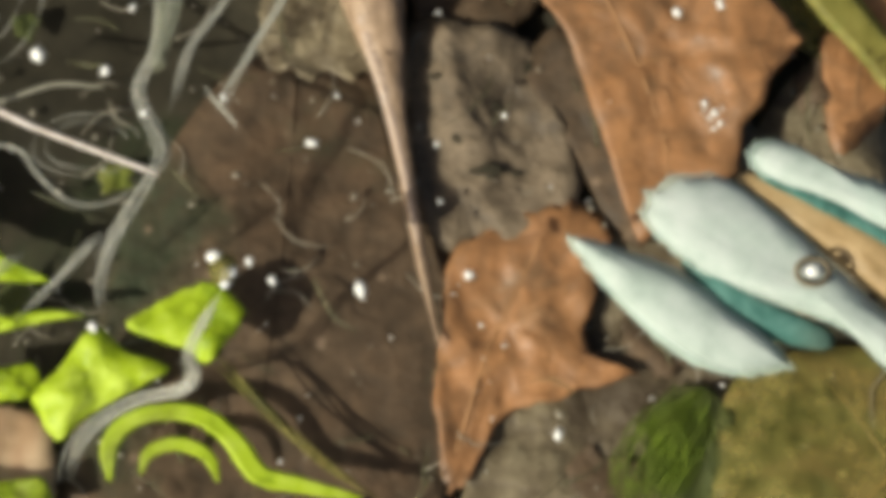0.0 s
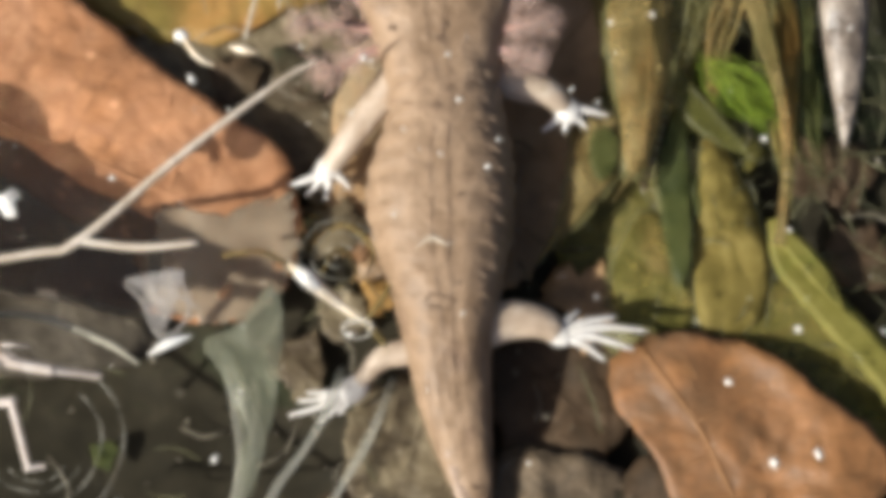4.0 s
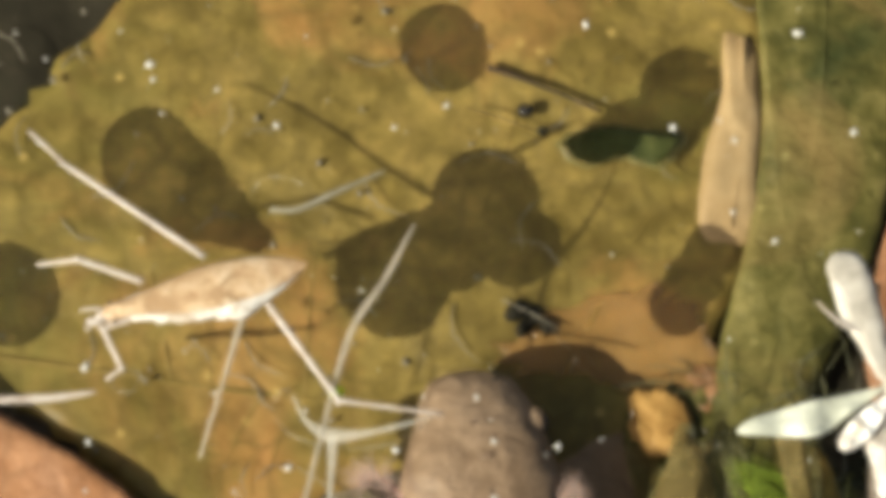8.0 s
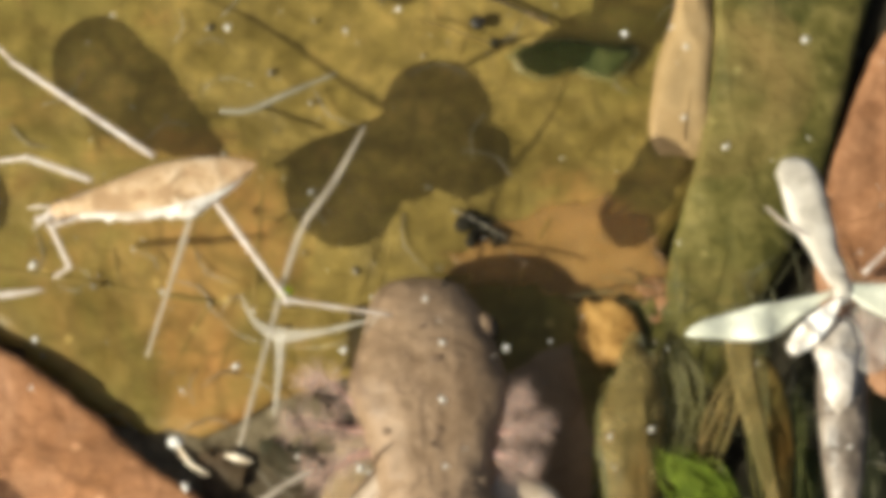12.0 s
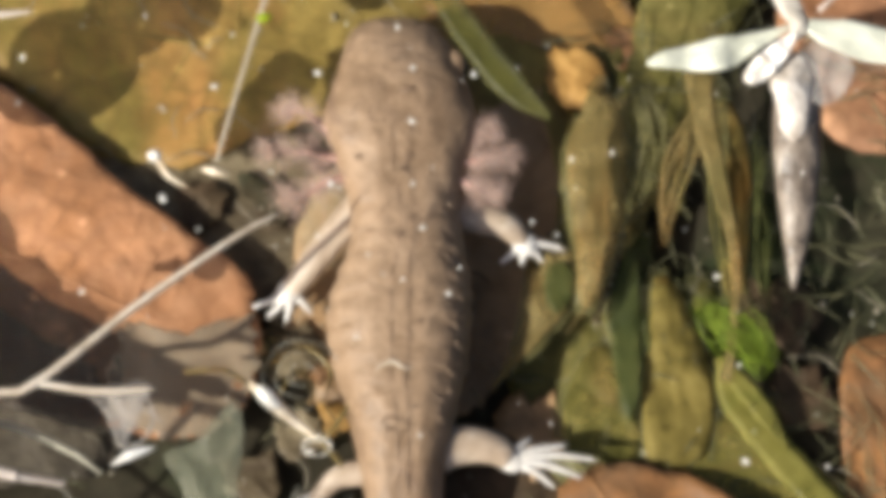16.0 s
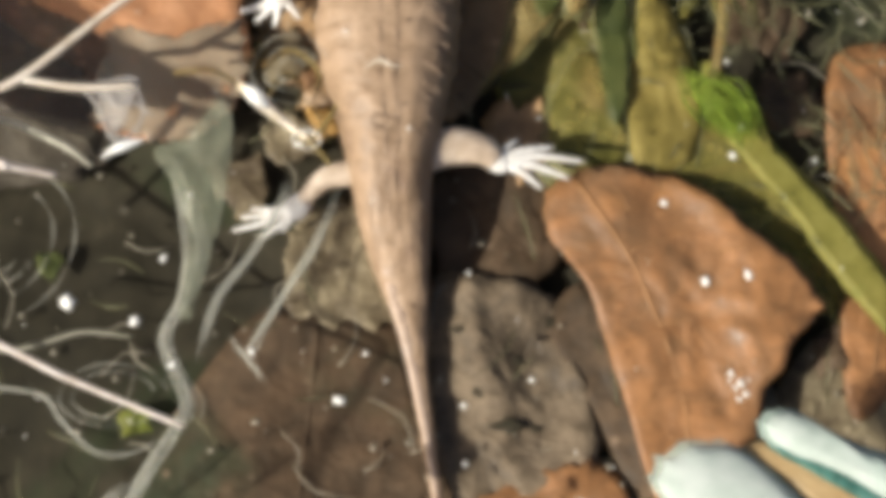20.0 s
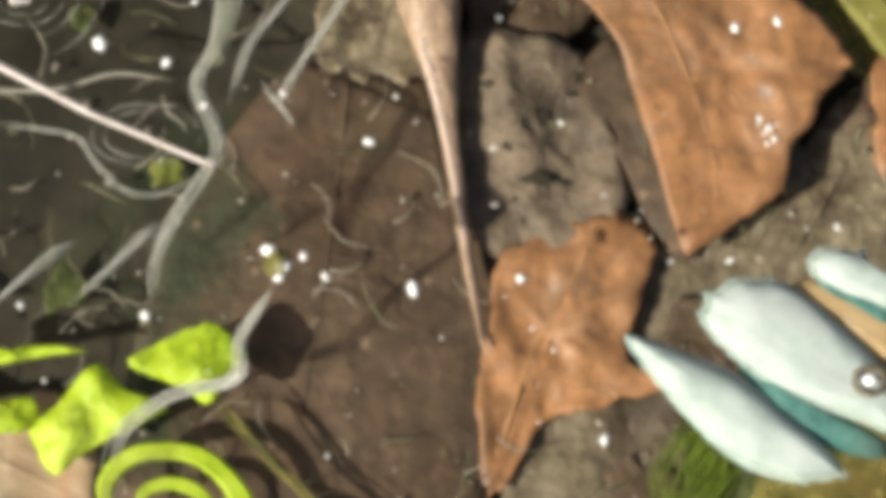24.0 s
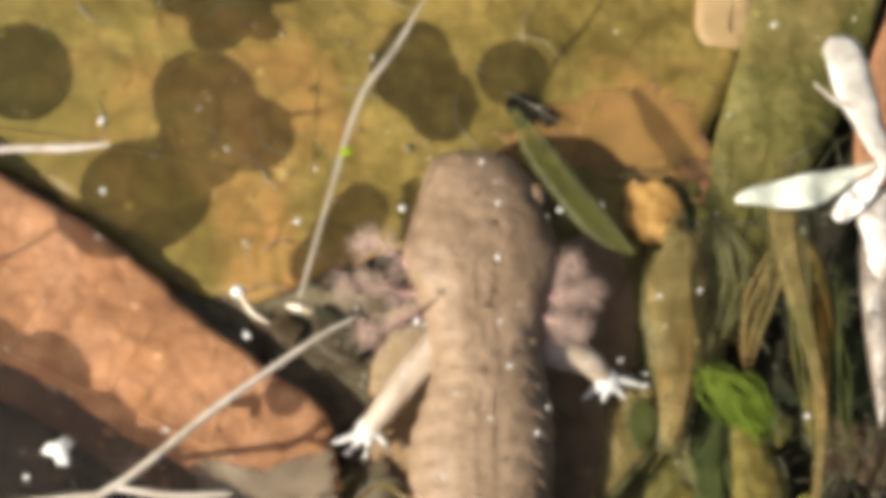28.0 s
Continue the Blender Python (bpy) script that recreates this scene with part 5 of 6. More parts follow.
# ---- stems, twigs and loose scraps at the surface ----
def stems():
    global dry_stem
    t = dry_stem = thing("dry_stem", "pale straw-coloured forked stem lying on the water", "stem")
    part("stalk", tube([(-34, -11.5, 0.3), (-24.4, -10.2, 0.3), (-21.7, -9.5, 0.3), (-16.2, -4.9, 0.3), (-10.9, -0.9, 0.2), (-8.6, 0.5, 0.0)], [0.2, 0.22, 0.25, 0.22, 0.17, 0.08], 50, 8), STRAW, t)
    part("branch", tube([(-21.7, -9.5, 0.2), (-18.5, -9.9, 0.1), (-15.2, -9.7, 0.0)], [0.2, 0.22, 0.15], 16, 8), STRAW, t)
    t = thing("grass_blade", "thin grey grass blade floating at the surface", "grass")
    part("blade", ribbon([(-4.9, 22, 0.1), (-6.6, 18.8, 0.1), (-8.6, 15.6, 0.1), (-10.3, 9.6, 0.0), (-11.8, 3.9, -0.4)], [0.08, 0.2, 0.2, 0.15, 0.13], 0.1, 40), PALE_LEG, t)
    part("bud", ball((-9.3, 12.4, 0.2), (0.45, 0.3, 0.2), 7, 10, 20), FRESH_GREEN, t, "tiny green bud")
    t = thing("grass_blade", "short white grass fragment on the water", "grass")
    part("blade", ribbon([(-30, 12, 0.15), (-27.9, 12.2, 0.15), (-25, 12.3, 0.15), (-22.6, 12.6, 0.1)], [0.2, 0.22, 0.22, 0.08], 0.12, 20), STRIDER_LEG, t)
    t = thing("grass_blade", "bent straw fragment lying on the water", "grass")
    part("blade", tube([(-13.0, 22.9, 0.1), (-11.4, 22.9, 0.2), (-9.4, 23.8, 0.2), (-6.5, 25.1, 0.1)], [0.12, 0.15, 0.15, 0.08], 24, 6), WET_STEM, t)
    t = thing("branching_weed", "grey-green branching weed stem just under the surface", "stem")
    main = part("stalk", wisp([(-13.2, -12.8, -3), (-12.5, -15.1, -3), (-11.8, -18.0, -3), (-12.5, -21.3, -3), (-13.4, -23.6, -3), (-11.9, -27.2, -1), (-12.4, -28.8, -1), (-13.8, -31.0, -1), (-14.9, -33.0, -1), (-15.3, -34.9, -1), (-15.1, -36.7, -1)], [0.25, 0.6, 0.7, 0.5, 0.42, 0.4, 0.32, 0.4, 0.4, 0.45, 0.3], 9, 0.09, 90, 3), WEED_SKIN, t, "grey-green translucent fibrous stalk")
    for k, (pts, w) in enumerate([([(-6.2, -12.7, -3), (-7.2, -15.8, -3), (-8.7, -18.5, -3), (-10.6, -21.2, -3), (-11.5, -24.8, -3)], 0.26), ([(-3.8, -14.3, -3), (-5.3, -18.2, -3), (-6.9, -20.9, -3), (-8.3, -23.4, -3), (-8.9, -24.9, -3)], 0.26), ([(-9.9, -23.1, -3), (-8.9, -24.4, -3), (-7.6, -26.0, -3)], 0.1), ([(-15.0, -31.7, -1), (-17.0, -34.0, -1), (-20.0, -36.8, -1)], 0.3), ([(-19.2, -32.9, -1), (-21.3, -34.4, -1), (-24.0, -36.9, -1)], 0.28)]):
        part("branch", wisp(pts, [w * 0.8] + [w] * (len(pts) - 2) + [w * 0.4], 4, 0.08, 36, 10 + k), WEED_SKIN, main)
    part("sheath", plate([(-10.6, -9.6), (-9.9, -11.0), (-10.1, -14.2), (-10.6, -17.4), (-11.8, -21.9), (-12.6, -21.9), (-12.3, -17.4), (-13.4, -14.4), (-14.3, -12.7), (-12.6, -11.6), (-11.4, -10.4)], -2.6, thick=0.06, n=80, rings=6, wave=0.5, size=2.0, seed=6.4, ragged=1.6, centre=(-11.6, -13.6))[0], MEMBRANE, t, "grey-green translucent sheath")
    t = thing("root_thread", "curved pale root thread by the strider", "stem")
    part("thread", tube([(-30, -11.8, -0.6), (-24, -11.4, -0.5), (-19.6, -12.9, -0.5), (-17.6, -14.2, -0.8)], [0.16, 0.18, 0.2, 0.1], 30, 6), WET_STEM, t)
    t = thing("root_thread", "long curved pale thread under the strider leg", "stem")
    part("thread", wisp([(-24.5, -26.5, -1), (-22.0, -26.8, -1), (-19.8, -27.2, -1), (-18.7, -28.6, -1), (-16.9, -30.2, -1), (-15.0, -30.3, -1), (-13.2, -29.4, -1)], [0.08, 0.1, 0.14, 0.12, 0.12, 0.1, 0.06], 3, 0.06, 60, 31), WEED_SKIN, t)
    t = thing("root_thread", "long pale thread lying along the dark bed", "stem")
    part("thread", tube([(x, y, -0.6) for x, y in [(-29.3, -24.7), (-28.5, -24.2), (-26.2, -24.7), (-21.3, -24.7), (-17.8, -23.7), (-15.0, -23.9)]], [0.06, 0.1, 0.12, 0.12, 0.1, 0.05], 50, 6), WET_STEM, t)
    t = thing("weed_flake", "grey scrap of weed web between stems", "plant scrap")
    part("scrap", plate([(-18.3, -9.5), (-15.4, -9.0), (-15.3, -10.1), (-16.2, -12.4), (-16.9, -11.6), (-17.5, -10.2)], -0.4, thick=0.12, n=30, rings=4, wave=0.2, size=2, ragged=2.0)[0], FILM, t)
    for pts in ([(-18.4, -9.8), (-17.4, -10.8), (-16.6, -12.6), (-15.4, -13.4)], [(-15.3, -9.6), (-14.8, -11.2), (-15.6, -12.6), (-16.6, -12.4)], [(-17, -9.7), (-16.4, -10.8), (-15.4, -10.6), (-14.2, -11.4)]):
        part("thread", tube([(x, y, -0.3) for x, y in pts], [0.06, 0.13, 0.13, 0.05], 24, 6), FILM, t)
    t = thing("seed_husk", "golden seed husk with white tip sunk beside the newt", "seed")
    part("husk", tube([(-9.9, -7.6, -5.6), (-9.2, -8.3, -5.4), (-8.2, -9.2, -5.3), (-6.8, -10.3, -5.4), (-5.4, -11.3, -5.6)], [0.1, 0.34, 0.4, 0.24, 0.12], 30, 10), HUSK, t)
    part("tip", ball((-8.7, -8.75, -5.0), (1.0, 0.46, 0.4), 8, 12, -42), FLAKE, t, "bright white tip")
    for pts in ([(-9.8, -7.8, -5.6), (-11.4, -7.0, -5.6), (-13.6, -7.1, -6)], [(-5.6, -11.2, -5.6), (-4.6, -10.0, -5.2), (-3.9, -8.7, -5.2)], [(-6.4, -10.6, -5.6), (-5.2, -11.6, -5.5), (-4.4, -12.6, -5.6)], [(-8.6, -6.2, -7.4), (-6.8, -5.2, -7.2), (-5.2, -6.6, -7.2), (-5.6, -8.4, -7.4)], [(-8.2, -8, -7.6), (-7.2, -6.6, -7.4), (-6.2, -7.4, -7.4), (-6.4, -8.8, -7.6)]):
        part("bristle", tube(pts, [0.14, 0.16, 0.14, 0.06][:len(pts)], 24, 6), OCHRE_WEED, t)
    t = thing("seed_husk", "white crumpled flake floating on dark water", "seed")
    for a in range(3):
        part("flap", ribbon([(-24.8 - 0.9 * math.cos(a * 2.1), -5.3 - 0.9 * math.sin(a * 2.1), 0.1), (-24.8, -5.3, 0.4), (-24.8 + 0.8 * math.cos(a * 2.1 + 0.6), -5.3 + 0.8 * math.sin(a * 2.1 + 0.6), 0.1)], [0.15, 0.35, 0.1], 0.1, 12), FLAKE, t)
    t = thing("seed_husk", "white curled seed with a thin tail", "seed")
    part("seed", ball((-15.25, 4.0, 0.15), (0.42, 0.36, 0.3), 8, 12), FLAKE, t)
    part("tail", tube([(-15.1, 3.8, 0.15), (-14.4, 2.8, 0.1), (-13.4, 2.2, 0.1)], [0.15, 0.14, 0.06], 12, 6), HUSK, t)
    t = thing("seed_husk", "cream elongated scrap floating by the gills", "seed")
    part("seed", tube([(-12.6, 3.3, 0.1), (-11.8, 3.1, 0.2), (-11.0, 2.9, 0.1)], [0.05, 0.24, 0.05], 14, 8), HUSK, t)
    t = thing("seed_husk", "pale lens-shaped flake on the water near stems", "seed")
    part("seed", tube([(-17.0, -13.9, 0.0), (-16.0, -13.3, 0.1), (-14.6, -12.8, 0.0)], [0.05, 0.28, 0.05], 16, 8, 0.6), FLAKE, t)


stems()


def pale_blades():
    """Broad whitish-green leaf blades that hang over the water's edge."""
    t = thing("overhanging_leaf", "pale whitish-green leaf blades hanging close over the water", "leaf")
    rows = (([(10.5, -33.5), (12, -33.6), (15.9, -35.3), (18.8, -37.5), (21.4, -39.8), (20.4, -40.4), (18.2, -40.3), (15.8, -39.1), (12.9, -36.5)], 2.0, PALE_LEAF, ""),
            ([(14.4, -31.9), (15.6, -30.6), (18.4, -30.1), (22.0, -32.9), (26.8, -37.6), (33, -42), (34, -45), (27, -40.6), (24.2, -38), (19, -36), (16, -34)], 2.3, PALE_LEAF, ""),
            ([(20.2, -28.8), (22.0, -28.2), (24.5, -29.7), (28, -31.2), (36, -35), (36, -38), (28, -33.6), (23.6, -31.2), (21.4, -30.3)], 2.4, PALE_LEAF, ""),
            ([(16.4, -34.2), (20, -36.2), (24, -38.4), (23.4, -39.4), (20, -38.4), (17, -36)], 1.4, TEAL_SHADE, "dark teal blade, its shade in the colour"),
            ([(19.0, -30.0), (21.6, -29.6), (24, -31.2), (28.4, -34), (33, -38), (33, -40.5), (28, -37.6), (23.6, -33.9), (20.4, -31.6)], 1.5, TAN_LEAF, "buff dry blade"),
            ([(20.6, -30.1), (22, -29.7), (27, -32.8), (34, -37), (33.6, -38), (27, -33.9)], 1.9, TEAL_SHADE, "dark teal blade, its shade in the colour"))
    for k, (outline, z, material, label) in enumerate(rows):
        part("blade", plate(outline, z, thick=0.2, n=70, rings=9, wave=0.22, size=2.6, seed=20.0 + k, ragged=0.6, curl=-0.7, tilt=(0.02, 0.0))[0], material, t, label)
        if material is PALE_LEAF:
            mid = np.array(outline).mean(0)
            rim = [tuple(mid + (np.array(p) - mid) * (1 + 0.55 / (np.hypot(*(np.array(p) - mid)) + 0.3))) for p in outline]
            part("margin", plate(rim, z - 0.35, thick=0.1, n=70, rings=6, wave=0.22, size=2.6, seed=20.0 + k, ragged=0.9, curl=-0.7, tilt=(0.02, 0.0))[0], PALE_FILM, t, "thin translucent margin")
    # The droplet's glint is put in as a white solid.
    drop = part("droplet", ball((23.0, -35.5, 2.7), (0.42, 0.36, 0.25), 10, 14), FLAKE, t, "white water droplet, its glint in the colour")
    turn = np.linspace(0, 2 * math.pi, 24)
    part("rim", tube([(23.0 + 0.85 * math.cos(a), -35.5 + 0.7 * math.sin(a), 2.55) for a in turn], [0.16] * 24, 48, 6, 0.5), TAN_DIM, drop, "dark rim round the droplet")
    return t


overhang = pale_blades()


def green_plant():
    t = thing("green_plant", "bright lime-green water plant with curled leaves", "water plant")
    part("leaf_blade", plate([(-24.5, -34.7), (-21.5, -35.5), (-20.2, -35.0), (-17.2, -35.2), (-17.0, -35.4), (-19.4, -35.7), (-21.5, -36.2), (-24.5, -36.6)], -7.0, thick=0.12, n=64, rings=9, wave=0.5, size=1.7, seed=51.0, curl=-0.3, ragged=0.8)[0], FRESH_GREEN, t)
    part("leaf_blade", plate([(-16.2, -35.9), (-14.7, -37.2), (-12.1, -38.3), (-13.4, -39.2), (-16.4, -40.8), (-18.3, -42.3), (-19.4, -40.8), (-19.8, -39.7), (-18.3, -38.2)], -7.4, thick=0.12, n=64, rings=9, wave=0.5, size=1.7, seed=52.0, curl=-0.3, ragged=0.8)[0], FRESH_GREEN, t)
    part("leaf_blade", plate([(-14.4, -36.1), (-12.3, -34.6), (-10.1, -33.7), (-8.7, -34.2), (-7.8, -35.5), (-8.7, -37.0), (-9.9, -38.3), (-11.2, -37.4)], -6.4, thick=0.12, n=64, rings=9, wave=0.5, size=1.7, seed=53.0, curl=-0.3, ragged=0.8)[0], FRESH_GREEN, t)
    part("leaf_blade", plate([(-24.5, -38.3), (-21.5, -38.1), (-19.8, -37.9), (-19.4, -39.0), (-20.2, -39.9), (-21.5, -40.0), (-24.5, -40.2)], -7.6, thick=0.12, n=64, rings=9, wave=0.5, size=1.7, seed=54.0, curl=-0.3, ragged=0.8)[0], FRESH_GREEN, t)
    part("leaf_blade", plate([(-24.4, -44.5), (-21.5, -44.5), (-19.3, -44.4), (-18.7, -45.2), (-19.1, -46.3), (-24.4, -46.4)], -7.6, thick=0.12, n=64, rings=9, wave=0.5, size=1.7, seed=55.0, curl=-0.3, ragged=0.8)[0], FRESH_GREEN, t)
    part("curled_leaf", ribbon([(-15.3, -44.7, -7.0), (-15.3, -42.8, -7.0), (-14.2, -41.4, -7.0), (-12.3, -40.9, -7.0), (-10.2, -41.2, -7.0), (-8.5, -42.5, -7.0), (-7.0, -44.5, -7.0), (-4.9, -45.1, -7.0), (-1.3, -46.0, -7.0)], [0.15, 0.55, 0.55, 0.5, 0.55, 0.6, 0.6, 0.45, 0.2], 0.2, 70, 0.3), FRESH_GREEN, t)
    part("curled_leaf", ribbon([(-13.6, -44.3, -7.4), (-13.2, -43.2, -7.4), (-12.1, -42.7, -7.4), (-10.9, -42.8, -7.4), (-9.8, -43.5, -7.4), (-9.3, -44.8, -7.4)], [0.1, 0.35, 0.4, 0.4, 0.35, 0.1], 0.2, 36, 0.25), FRESH_GREEN, t)
    part("stem", wisp([(-9.6, -37.9, -7.6), (-7.9, -39.4, -7.6), (-5.8, -41.6, -7.6), (-3.3, -44.0, -7.6), (-0.1, -46.0, -7.6)], [0.4, 0.3, 0.25, 0.2, 0.1], 5, 0.12, 40, 60), POND_WEED, t)
    leaves = t
    t = drifting = thing("green_plant", "bright lime-green loose leaf drifting in dark water", "water plant")
    part("leaf_blade", plate([(-29.5, -26.1), (-26.0, -27.0), (-24.9, -27.5), (-23.1, -30.3), (-20.5, -32.5), (-18.8, -33.4), (-23.7, -33.0), (-25.9, -31.6), (-29.4, -31.1)], -6.8, thick=0.12, n=64, rings=9, wave=0.5, size=1.7, seed=50.0, curl=-0.3, ragged=0.8)[0], FRESH_GREEN, t)
    part("midrib", tube([(-28.8, -28.2, -6.3), (-24.4, -30.3, -6.3), (-19.4, -33.2, -6.5)], [0.16, 0.12, 0.05], 20, 6, 0.6), MOSS_GREEN, t)
    t = thing("weed_bud", "small bubbly green bud on a grey curved stem", "water plant")
    part("stem", wisp([(-17.8, -46.4, -6.6), (-17.5, -43.7, -6.6), (-16.3, -41.8, -6.4), (-13.9, -40.5, -6), (-11.3, -40.0, -5.4), (-10.5, -39.3, -4.6), (-10.5, -38.1, -3), (-9.5, -36.7, -1.4), (-8.4, -35.5, -0.2)], [0.3, 0.38, 0.42, 0.42, 0.4, 0.38, 0.34, 0.3, 0.2], 6, 0.12, 60, 61), WEED_SKIN, t, "grey curved stem")
    bud = part("bud", ball((-8.4, -34.4, 0.3), (0.8, 0.9, 0.6), 10, 14), POND_WEED, t, "small bubbly bud")
    for x, y, r in ((-8.9, -33.7, 0.42), (-8.1, -34.6, 0.5), (-8.3, -35.2, 0.3), (-7.0, -34.0, 0.26)):
        part("bubble", ball((x, y, 0.5), (r, r * 0.8, r * 0.6), 8, 12, 40 * x), FLAKE, bud)
    return leaves, drifting


green_leaves, loose_leaf = green_plant()


# ---- specks of dust on the surface ----
def specks():
    rng = random.Random(11)

    def flake(r):
        n = 9
        ring = [(math.cos(2 * math.pi * k / n) * r * rng.uniform(0.65, 1.15), math.sin(2 * math.pi * k / n) * r * rng.uniform(0.5, 1.0)) for k in range(n)]
        verts = [(0, 0, r * 0.6)] + [(x, y, r * 0.12) for x, y in ring] + [(x * 0.6, y * 0.6, r * 0.45) for x, y in ring] + [(0, 0, -r * 0.2)]
        faces = []
        for k in range(n):
            k2 = (k + 1) % n
            faces += [[0, n + 1 + k, n + 1 + k2], [n + 1 + k, 1 + k, 1 + k2, n + 1 + k2], [1 + k2, 1 + k, 2 * n + 1]]
        return verts, faces

    kinds = []
    for i in range(6):
        ob = tagged(part("floating_speck", flake(1.0), FLAKE), "tiny white speck floating on the water", "speck", "floating specks")
        kinds.append(ob)
    spots = [(-18.5, -22.2, 0.62), (-14.8, -23.2, 0.46), (-3.6, -27.4, 0.4), (-1.0, -35.6, 0.62), (4.8, -34.9, 0.42), (6.9, -26.1, 0.24), (18, -13.2, 0.3), (-0.7, 9.5, 0.25), (-0.7, 6.3, 0.25), (0, 0, 0.24), (-5.2, 2.5, 0.3), (1.5, -3.8, 0.24),
             (-19.8, 31.5, 0.36), (-19.6, 30.6, 0.26), (17.1, 32.9, 0.36), (-3.0, 28.9, 0.26), (5.0, 33.6, 0.32), (9.8, 27.4, 0.3), (-6.1, 9.1, 0.3), (2.8, 9.2, 0.28), (-23.2, 14.0, 0.32), (-12.0, 8.2, 0.3), (-23, 9.8, 0.26), (-12.6, 27.8, 0.28), (-16, 30, 0.2), (-6, 27.6, 0.22),
             (-13.4, -19.6, 0.28), (-8.4, -24.8, 0.3), (-12.7, -25.6, 0.34), (13.2, 26.6, 0.24), (20, 27, 0.3), (13, 22.4, 0.22), (15.3, 20.7, 0.24), (-14.7, 1.5, 0.34), (-26.5, -6.8, 0.26), (-19, -4, 0.24), (14.2, -16, 0.3), (16.5, -20.4, 0.42), (18.8, -20.0, 0.36),
             (17.8, -25.6, 0.3), (18.3, -26.1, 0.34), (18.6, -26.7, 0.28), (18.0, -26.4, 0.2), (18.7, -25.9, 0.16), (18.2, -27.0, 0.2), (17.7, -26.0, 0.14), (-5.8, -35, 0.36), (-22.2, -37, 0.3), (-15.4, -37.4, 0.42), (23.2, -33.2, 0.55), (16.2, -33.6, 0.3), (9.4, -43.6, 0.45), (-26, -30, 0.3), (-2.2, -24.8, 0.2), (3.2, -27.6, 0.22), (-0.6, 2.6, 0.2), (-1.6, 12.0, 0.2), (22, -31.6, 0.3), (8.4, 4.2, 0.2), (10.7, 4.6, 0.22), (16.6, -2.6, 0.24)]
    spots += [(rng.uniform(-32, 30), rng.uniform(-48, 42), rng.choice((0.07, 0.09, 0.1, 0.13, 0.17))) for _ in range(190)]
    for i, (x, y, r) in enumerate(spots):
        r *= 0.88
        m = Matrix.LocRotScale((x * M, y * M, 0.00012), Euler((0, 0, rng.uniform(0, 6))), None)
        src = kinds[i % 6]
        ob = src if i < 6 else src.copy()
        if i >= 6:
            scene.collection.objects.link(ob)
        ob.matrix_basis = m @ Matrix.Diagonal((r, r, r, 1))


specks()


def silt():
    """Pale grains and fibres strewn over the bed and the leaves."""
    rng = random.Random(3)
    geos = []
    for i in range(900):
        x, y = rng.uniform(-34, 34), rng.uniform(-52, 46)
        r = rng.choice((0.06, 0.08, 0.1, 0.14, 0.2))
        z = BED + rng.uniform(0.1, 1.0)
        if rng.random() < 0.7:
            geos.append(ball((x, y, z), (r * rng.uniform(0.8, 1.8), r, r * 0.7), 3, 5, rng.uniform(0, 180)))
        else:
            a = rng.uniform(0, 6.3)
            ln = rng.uniform(0.6, 2.0)
            geos.append(tube([(x, y, z), (x + ln * math.cos(a), y + ln * math.sin(a), z + 0.1), (x + 2 * ln * math.cos(a + 0.4), y + 2 * ln * math.sin(a + 0.4), z)], [0.05, 0.05, 0.03], 5, 4))
    tagged(part("silt", joined(*geos), DEBRIS), "pale silt grains and plant fibres on the pond bed", "silt", kind="stuff")


silt()


def algae():
    """Fine threads of alga over the dark bed."""
    rng = random.Random(8)
    geos = []
    for i in range(520):
        if i % 5:
            x, y = rng.uniform(10, 31), rng.uniform(-14, 16)
        else:
            x, y = rng.uniform(-30, 30), rng.uniform(-50, 2)
        z, a, ln = BED + rng.uniform(0.2, 1.6), rng.uniform(0, 6.3), rng.uniform(0.5, 1.5)
        pts = [(x, y, z)]
        for k in range(3):
            a += rng.uniform(-0.45, 0.45)
            pts.append((pts[-1][0] + ln * math.cos(a), pts[-1][1] + ln * math.sin(a), z + rng.uniform(-0.1, 0.5)))
        r = rng.uniform(0.03, 0.09)
        geos.append(tube(pts, [r, r * 1.3, r, r * 0.4], 8, 4))
    tagged(part("alga", joined(*geos), ALGA), "fine olive threads of alga on the dark bed", "alga", kind="stuff")


algae()


